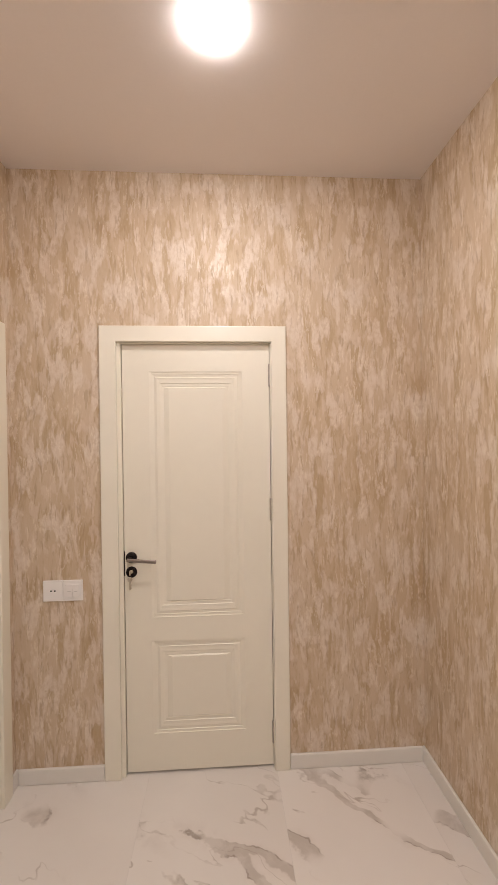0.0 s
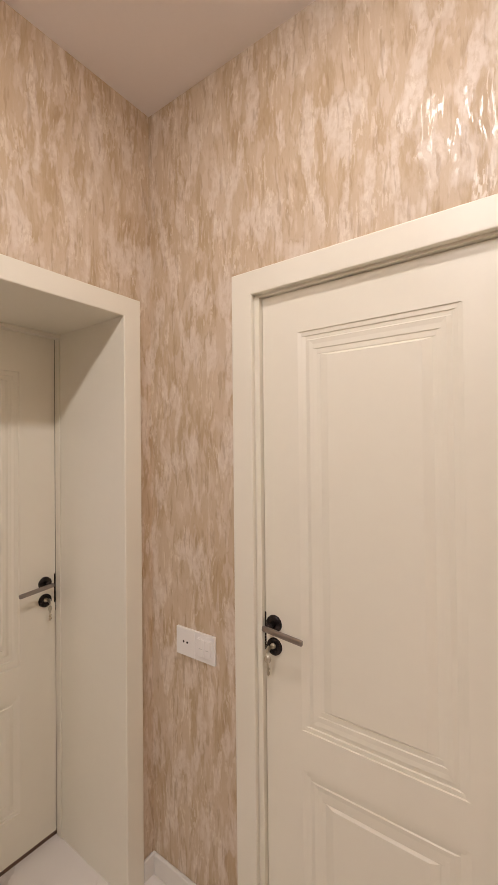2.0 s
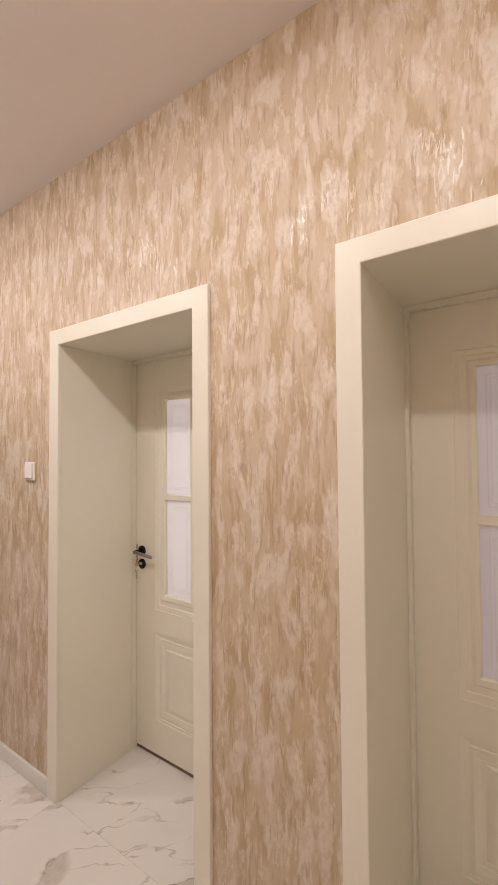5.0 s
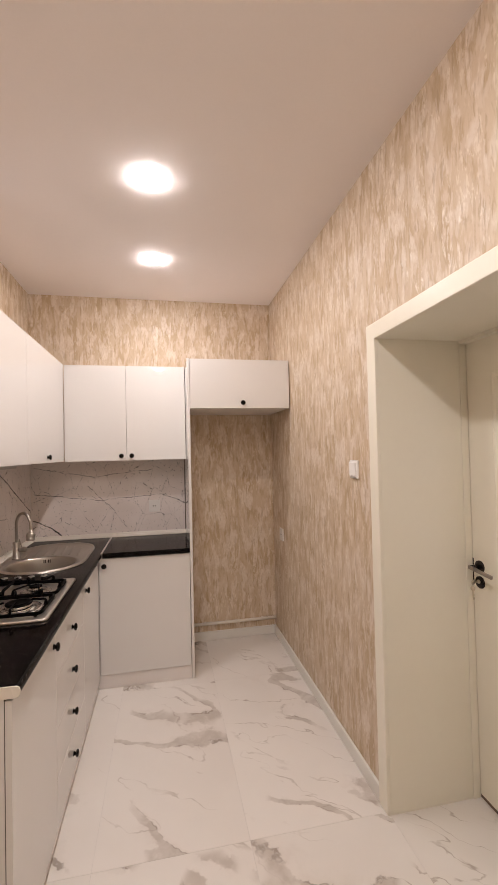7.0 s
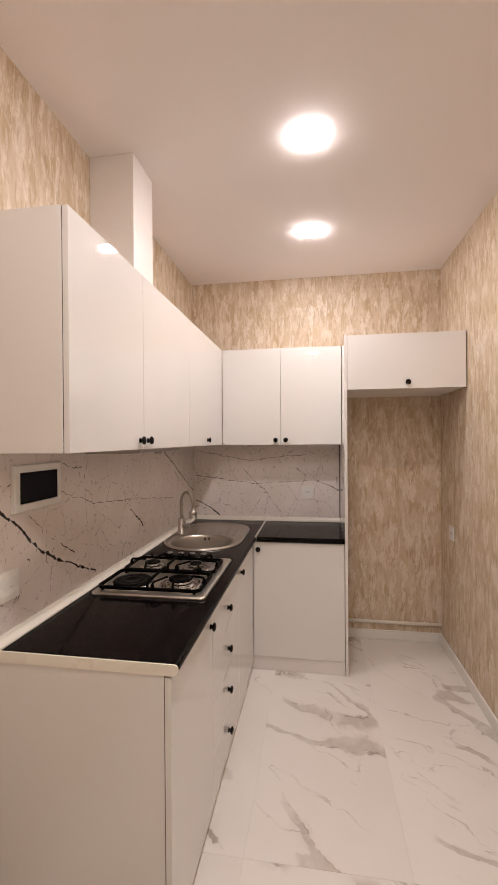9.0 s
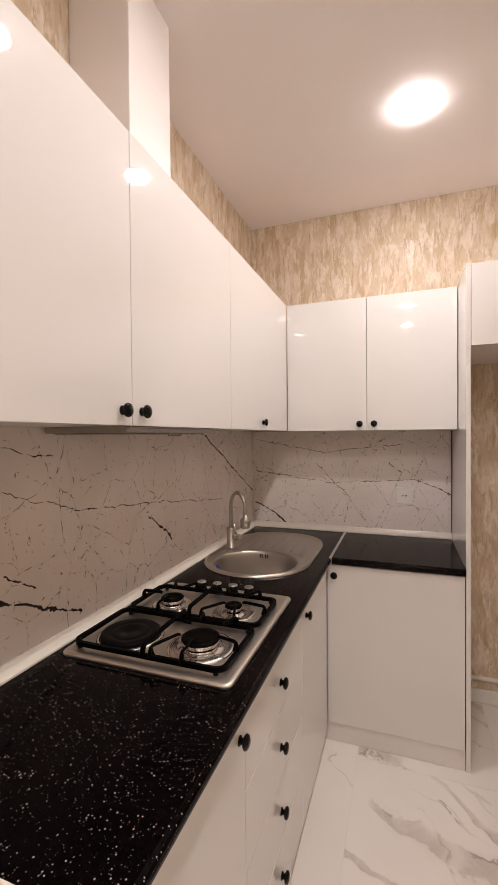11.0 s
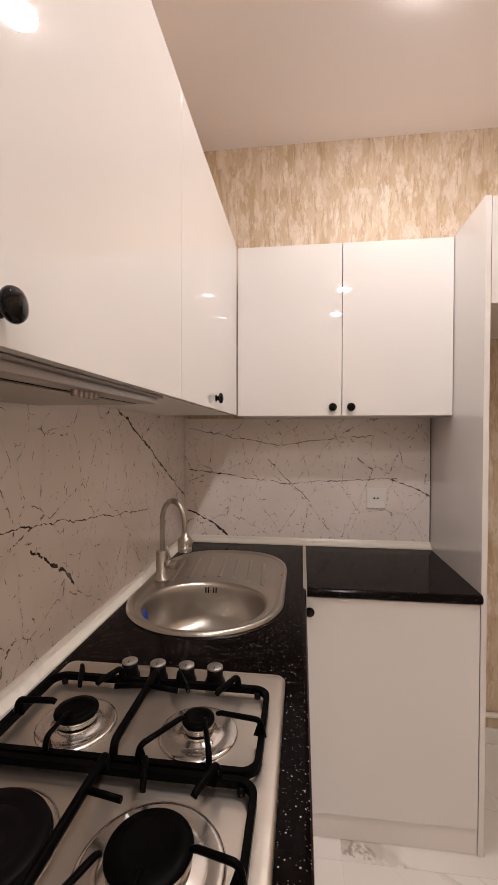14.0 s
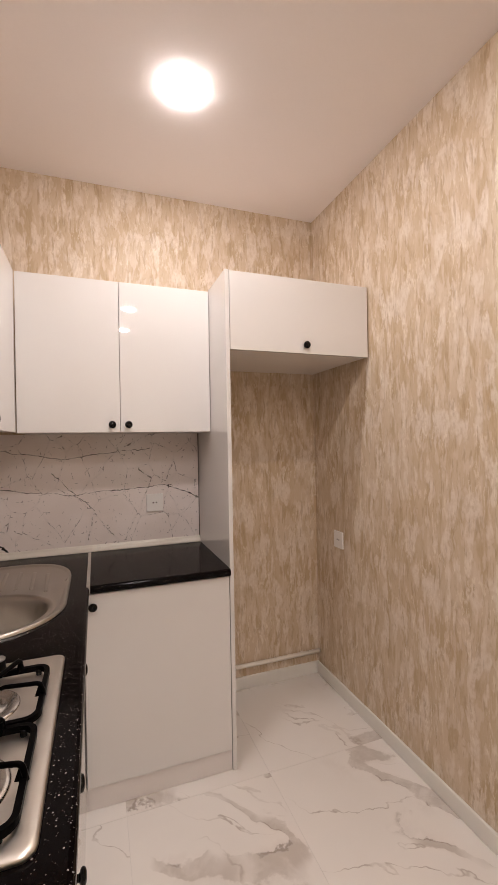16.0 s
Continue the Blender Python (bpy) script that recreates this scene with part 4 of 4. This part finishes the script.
def gas_burner(x, y, size, dish, label):
    m = pose(x, y, PLATE_Z)
    s = size
    pan = part("burner_dish", turned([(s * dish, 0), (s * (dish - 0.05), 0.0040), (s * (dish - 0.18), 0.0050), (s * (0.45 * dish + 0.60), 0.0016), (s * 1.22, 0.0022), (s * 1.17, 0.004), (0, 0.004)], 40, m), BRIGHT, hob)
    part("burner_ring", turned([(s * 0.98, 0.003), (s * 1.0, 0.0055), (s * 0.90, 0.0065), (s * 0.90, 0.0125), (s * 1.02, 0.0135), (s * 1.04, 0.0215), (s * 0.98, 0.0225), (0, 0.0225)], 40, m), BRIGHT, pan, "bright aluminium flame ring")
    part("burner_groove", turned([(s * 0.915, 0.0064), (s * 0.915, 0.0126)], 40, m), BLACK_MATT, pan)
    part("burner_cap", turned([(s * 0.93, 0.0222), (s * 1.03, 0.0230), (s * 1.06, 0.0260), (s * 1.03, 0.0295), (s * 0.70, 0.0310), (s * 0.62, 0.0300), (s * 0.30, 0.0285), (0, 0.0285)], 40, m), IRON, pan, label)
    part("ignition_pin", turned([(0.003, 0), (0.003, 0.018), (0.0015, 0.021), (0, 0.021)], 10, pose(x + s * 0.95, y - s * 0.9, PLATE_Z)), PLASTIC, pan, "white ceramic ignition pin")


GAS = ((1.517, 2.188, 0.050, 1.84, "large black enamel burner cap"), (1.736, 1.961, 0.036, 1.95, "black enamel burner cap"), (1.515, 1.957, 0.0265, 2.60, "small black enamel burner cap"))
for x, y, s, dish, label in GAS:
    gas_burner(x, y, s, dish, label)
hot = part("hotplate", turned([(0.083, 0.004), (0.083, 0.0135), (0.081, 0.016), (0.056, 0.0158), (0.0545, 0.0150), (0.053, 0.0158), (0.022, 0.0158), (0.020, 0.0138), (0, 0.0138)], 56, pose(1.735, 2.197, PLATE_Z)), PLATE, hob, "black cast-iron electric hotplate")
part("hotplate_ring", turned([(0.096, 0), (0.095, 0.004), (0.090, 0.0068), (0.085, 0.0068), (0.083, 0.003)], 56, pose(1.735, 2.197, PLATE_Z)), BRIGHT, hot, "bright steel ring")
for x in (1.517, 1.578, 1.640, 1.702):
    m = pose(x, 1.806, PLATE_Z)
    kn = part("control_knob", turned([(0.0210, 0), (0.0210, 0.004), (0.0178, 0.011), (0.0165, 0.020), (0.0162, 0.0315), (0, 0.0315)], 28, m), BLACK_MATT, hob, "black control knob")
    part("knob_top", turned([(0.0164, 0.0316), (0.0164, 0.0342), (0.0156, 0.0350), (0, 0.0352)], 28, m), KNOB_TOP, kn, "silver knob top")
    part("knob_mark", moved(boxed(-0.0008, 0.0008, 0.002, 0.013, 0.0350, 0.0356), m), BLACK_MATT, kn)
part("ignition_symbol", turned([(0, 0.0006), (0.005, 0.0006), (0.005, 0)], 16, pose(1.470, 1.806, PLATE_Z)), RED, hob, "small red symbol")

RAIL_Z, TIP_Z = 0.9175, 0.9440


def finger(g, a, b, z=TIP_Z):
    """A pan support: an upright on the rail at a, and a bar from its top over to b."""
    va, vb = Vector((*a, RAIL_Z)), Vector((*b, z))
    inward = (Vector((*b, 0)) - Vector((*a, 0))).normalized()
    up = Vector((0, 0, z - RAIL_Z))
    pts = curve_points([va - inward * 0.003, va + inward * 0.003 + up, vb - inward * 0.006, vb + Vector((0, 0, -0.003))], 0.009, 4)
    part("pan_support", tube(bmesh.new(), pts, 0.0037, 8, 1.35, taper=1.3), IRON, g)
    # the web that stiffens the upright against the rail
    side = inward.cross(Vector((0, 0, 1))) * 0.0026
    web = bmesh.new()
    outline = [va - inward * 0.006, va + inward * 0.014, va + inward * 0.006 + up * 0.9, va - inward * 0.001 + up * 0.9]
    rings = [[web.verts.new(p + side * k) for p in outline] for k in (-1, 1)]
    web.faces.new(rings[0]), web.faces.new(rings[1][::-1])
    for k in range(4):
        web.faces.new((rings[0][k], rings[0][(k + 1) % 4], rings[1][(k + 1) % 4], rings[1][k]))
    part("support_web", web, IRON, g)


def grate(y0, y1, fingers, branches, label):
    g = thing("pan_grate", (1.627, (y0 + y1) / 2, PLATE_Z), label, "pan grate", "pan grates on the hob")
    x0, x1, r, mid = 1.404, 1.846, 0.026, 1.627
    pts = [Vector(((x0 + x1) / 2, y0, RAIL_Z))]
    for cx, cy, a0 in ((x1 - r, y0 + r, -90), (x1 - r, y1 - r, 0), (x0 + r, y1 - r, 90), (x0 + r, y0 + r, 180)):
        pts += [Vector((cx + r * math.cos(radians(a0 + 15 * k)), cy + r * math.sin(radians(a0 + 15 * k)), RAIL_Z)) for k in range(7)]
    pts.append(Vector(((x0 + x1) / 2 - 0.0005, y0, RAIL_Z)))
    part("rail", tube(bmesh.new(), pts, 0.0074, 4, 1.15), IRON, g)
    for x in (x0 + 0.02, x1 - 0.02):
        for y in (y0 + 0.004, y1 - 0.004):
            part("foot", turned([(0, 0), (0.006, 0), (0.007, 0.012), (0, 0.012)], 12, pose(x, y, PLATE_Z)), BLACK_MATT, g)
    part("cross_bar", tube(bmesh.new(), curve_points([(mid, y0, RAIL_Z), (mid, y0 + 0.006, TIP_Z), (mid, y1 - 0.006, TIP_Z), (mid, y1, RAIL_Z)], 0.010, 4), 0.0052, 8, 1.4), IRON, g)
    for a, b in fingers:
        finger(g, a, b)
    for y, x in branches:
        part("pan_support", tube(bmesh.new(), [(mid, y, TIP_Z), ((mid + x) / 2, y + 0.004, TIP_Z), (x, y + 0.008, TIP_Z - 0.001)], 0.0040, 8, 1.3), IRON, g)
    return g


grate(2.066, 2.300, (((1.604, 2.300), (1.568, 2.212)), ((1.515, 2.300), (1.515, 2.226)), ((1.404, 2.207), (1.464, 2.194)), ((1.459, 2.066), (1.480, 2.125)), ((1.568, 2.066), (1.550, 2.125))),
      ((2.135, 1.572),), "black cast-iron pan grate over large burner and hotplate")
grate(1.842, 2.050, (((1.586, 2.050), (1.536, 1.975)), ((1.476, 2.050), (1.500, 1.976)), ((1.404, 1.968), (1.482, 1.957)), ((1.462, 1.842), (1.494, 1.905)), ((1.584, 1.842), (1.548, 1.902)), ((1.702, 1.842), (1.728, 1.902)),
                     ((1.846, 1.968), (1.775, 1.962)), ((1.738, 2.050), (1.735, 1.988)), ((1.790, 1.842), (1.757, 1.912))),
      ((1.898, 1.568), (1.898, 1.690)), "black cast-iron pan grate over two smaller burners")

# ---- cooker hood under the wall cabinet ----
hood = thing("cooker_hood", (1.77, 2.04, 1.48), "slim grey steel cooker hood built under the cabinet", "cooker hood")
part("body", boxed(1.642, 1.905, 1.800, 2.330, 1.4845, 1.5015, bevel=0.0015), HOOD_STEEL, hood)
part("front_lip", boxed(1.6305, 1.6415, 1.795, 2.335, 1.4965, 1.5015, bevel=0.0015), HOOD_STEEL, hood, "folded steel front edge")
part("filter_panel", boxed(1.682, 1.895, 1.830, 2.305, 1.4815, 1.4843, bevel=0.001), HOOD_STEEL, hood, "removable filter panel")
for x0, x1, y0, y1 in ((1.679, 1.6815, 1.828, 2.307), (1.679, 1.895, 2.3055, 2.308), (1.679, 1.895, 1.827, 1.8295)):
    part("panel_seam", boxed(x0, x1, y0, y1, 1.4836, 1.4844), BLACK_MATT, hood)
for k in range(5):
    part("push_button", turned([(0, 0.010), (0.0050, 0.010), (0.0058, 0.008), (0.0058, 0)], 14, pose(1.662, 2.032 + 0.0150 * k, 1.4848, 180)), LEVER, hood, "small round push button")


# ---- fittings on the walls ----
def wall_plate(name, m, units, label, category):
    """Square plates side by side, each 'socket', 'switch' or 'double'; m: the plate's lower left corner, facing -y."""
    root = thing(name, m.translation, label, category)
    size = 0.0885
    for k, kind in enumerate(units):
        a = k * size
        plate = part("plate", moved(boxed(a + 0.0004, a + size - 0.0004, -0.010, -0.0005, 0, size + 0.006, bevel=0.002, steps=3), m), PLASTIC, root)
        cx, cz = a + size / 2, (size + 0.006) / 2
        if kind == "socket":
            for s in (-1, 1):
                part("pin_hole", moved(turned([(0, 0.0006), (0.0036, 0.0006), (0.004, 0)], 16, pose(cx + 0.0085 * s, -0.010, cz, 90)), m), BLACK_MATT, plate, "dark pin hole")
        else:
            part("rocker_frame", moved(boxed(cx - 0.031, cx + 0.031, -0.0118, -0.0101, cz - 0.032, cz + 0.032, bevel=0.0008), m), PLASTIC, plate)
            keys = ((-0.029, -0.0006), (0.0006, 0.029)) if kind == "double" else ((-0.029, 0.029),)
            for p, q in keys:
                r = part("rocker", moved(boxed(cx + p, cx + q, -0.0150, -0.0119, cz - 0.029, cz + 0.029, bevel=0.0012), m), PLASTIC, plate)
                part("rocker_mark", moved(boxed(cx + (p + q) / 2 - 0.007, cx + (p + q) / 2 + 0.007, -0.0154, -0.0150, cz - 0.003, cz - 0.0015), m), PLASTIC_GREY, plate)
    return root


wall_plate("socket_and_switch", Matrix.Translation((0.136, NORTH, 0.837)), ("socket", "double"), "white double plate with two-pin socket and light switch", "wall socket")
wall_plate("wall_socket", pose(1.037, SOUTH + 0.0065, 1.076, 0, 0, 180), ("socket",), "square white two-pin socket on splash panel", "wall socket")
wall_plate("wall_socket", pose(0.0, 0.833, 0.834, 0, 0, 90), ("socket",), "square white two-pin socket beside the niche", "wall socket")
wall_plate("socket_and_switch", pose(EAST - 0.0065, 2.878, 1.024, 0, 0, -90), ("socket", "switch"), "white double plate with socket and switch over worktop", "wall socket")

switch = thing("light_switch", (0, 2.222, 1.402), "small rounded white wall switch beside the doorway", "light switch")
part("plate", boxed(0.0005, 0.012, 2.180, 2.265, 1.402, 1.490, bevel=0.005, steps=3), PLASTIC, switch)
part("rocker", boxed(0.0115, 0.0185, 2.190, 2.255, 1.411, 1.481, bevel=0.004, steps=3), PLASTIC, switch)
part("rocker_mark", boxed(0.0184, 0.0189, 2.214, 2.231, 1.416, 1.419), PLASTIC_GREY, switch)

board = thing("distribution_board", (EAST - 0.0065, 2.595, 1.297), "white flush fuse box with dark smoked window", "fuse box")
bx = EAST - 0.0065
bm = bmesh.new()
ring_out, ring_in = (2.467, 2.724, 1.297, 1.457), (2.493, 2.700, 1.324, 1.430)
west = pose(bx, 0, 0, 0, 0, -90)
loops(bm, [(-ring_out[1], -ring_out[0], ring_out[2], ring_out[3], 0.0), (-ring_out[1], -ring_out[0], ring_out[2], ring_out[3], -0.012), (-ring_out[1] + 0.004, -ring_out[0] - 0.004, ring_out[2] + 0.004, ring_out[3] - 0.004, -0.016),
           (-ring_in[1] - 0.002, -ring_in[0] + 0.002, ring_in[2] - 0.002, ring_in[3] + 0.002, -0.018), (-ring_in[1], -ring_in[0], ring_in[2], ring_in[3], -0.016), (-ring_in[1], -ring_in[0], ring_in[2], ring_in[3], -0.002)])
part("cover_frame", moved(bm, west), PLASTIC, board)
part("window", boxed(bx - 0.0165, bx - 0.003, ring_in[0] + 0.001, ring_in[1] - 0.001, ring_in[2] + 0.001, ring_in[3] - 0.001, bevel=0.003, steps=3), SMOKED, board, "dark smoked window flap")

pipe = thing("wall_pipe", (0.36, SOUTH, 0.137), "thin cream pipe along the wall above the baseboard", "pipe")
part("tube", tube(bmesh.new(), [(0.001, SOUTH + 0.0145, 0.137), (0.36, SOUTH + 0.0145, 0.1365), (0.7255, SOUTH + 0.0145, 0.137)], 0.0125, 16), TRIM, pipe)
for x in (0.12, 0.60):
    part("clip", boxed(x - 0.008, x + 0.008, SOUTH + 0.0005, SOUTH + 0.0145, 0.1225, 0.1515, bevel=0.002), TRIM, pipe)

# ---- floor: a bed with large marble-look tiles ----
floor = solid("floor", boxed(-2.7, EAST + 0.12, SOUTH - 0.12, NORTH + 0.7, -0.12, -0.0012), GROUT, "white marble-look tiled floor with grey veins", "floor", "structure")
BASE[floor.name] = Vector((0, 0, 0))
xs, ys = (-0.6, 0.0, 0.6, 1.2, 1.8, 2.4), (0.05, 1.25, 2.45, 3.65, 4.85)
for x0, x1 in zip(xs, xs[1:]):
    for y0, y1 in zip(ys, ys[1:]):
        a, b, c, d = max(x0, -0.58), min(x1, EAST), max(y0, SOUTH), min(y1, NORTH + 0.1)
        part("tile", boxed(a + 0.0004, b - 0.0004, c + 0.0004, d - 0.0004, -0.010, 0.0, bevel=0.0003, steps=1), TILE, floor)
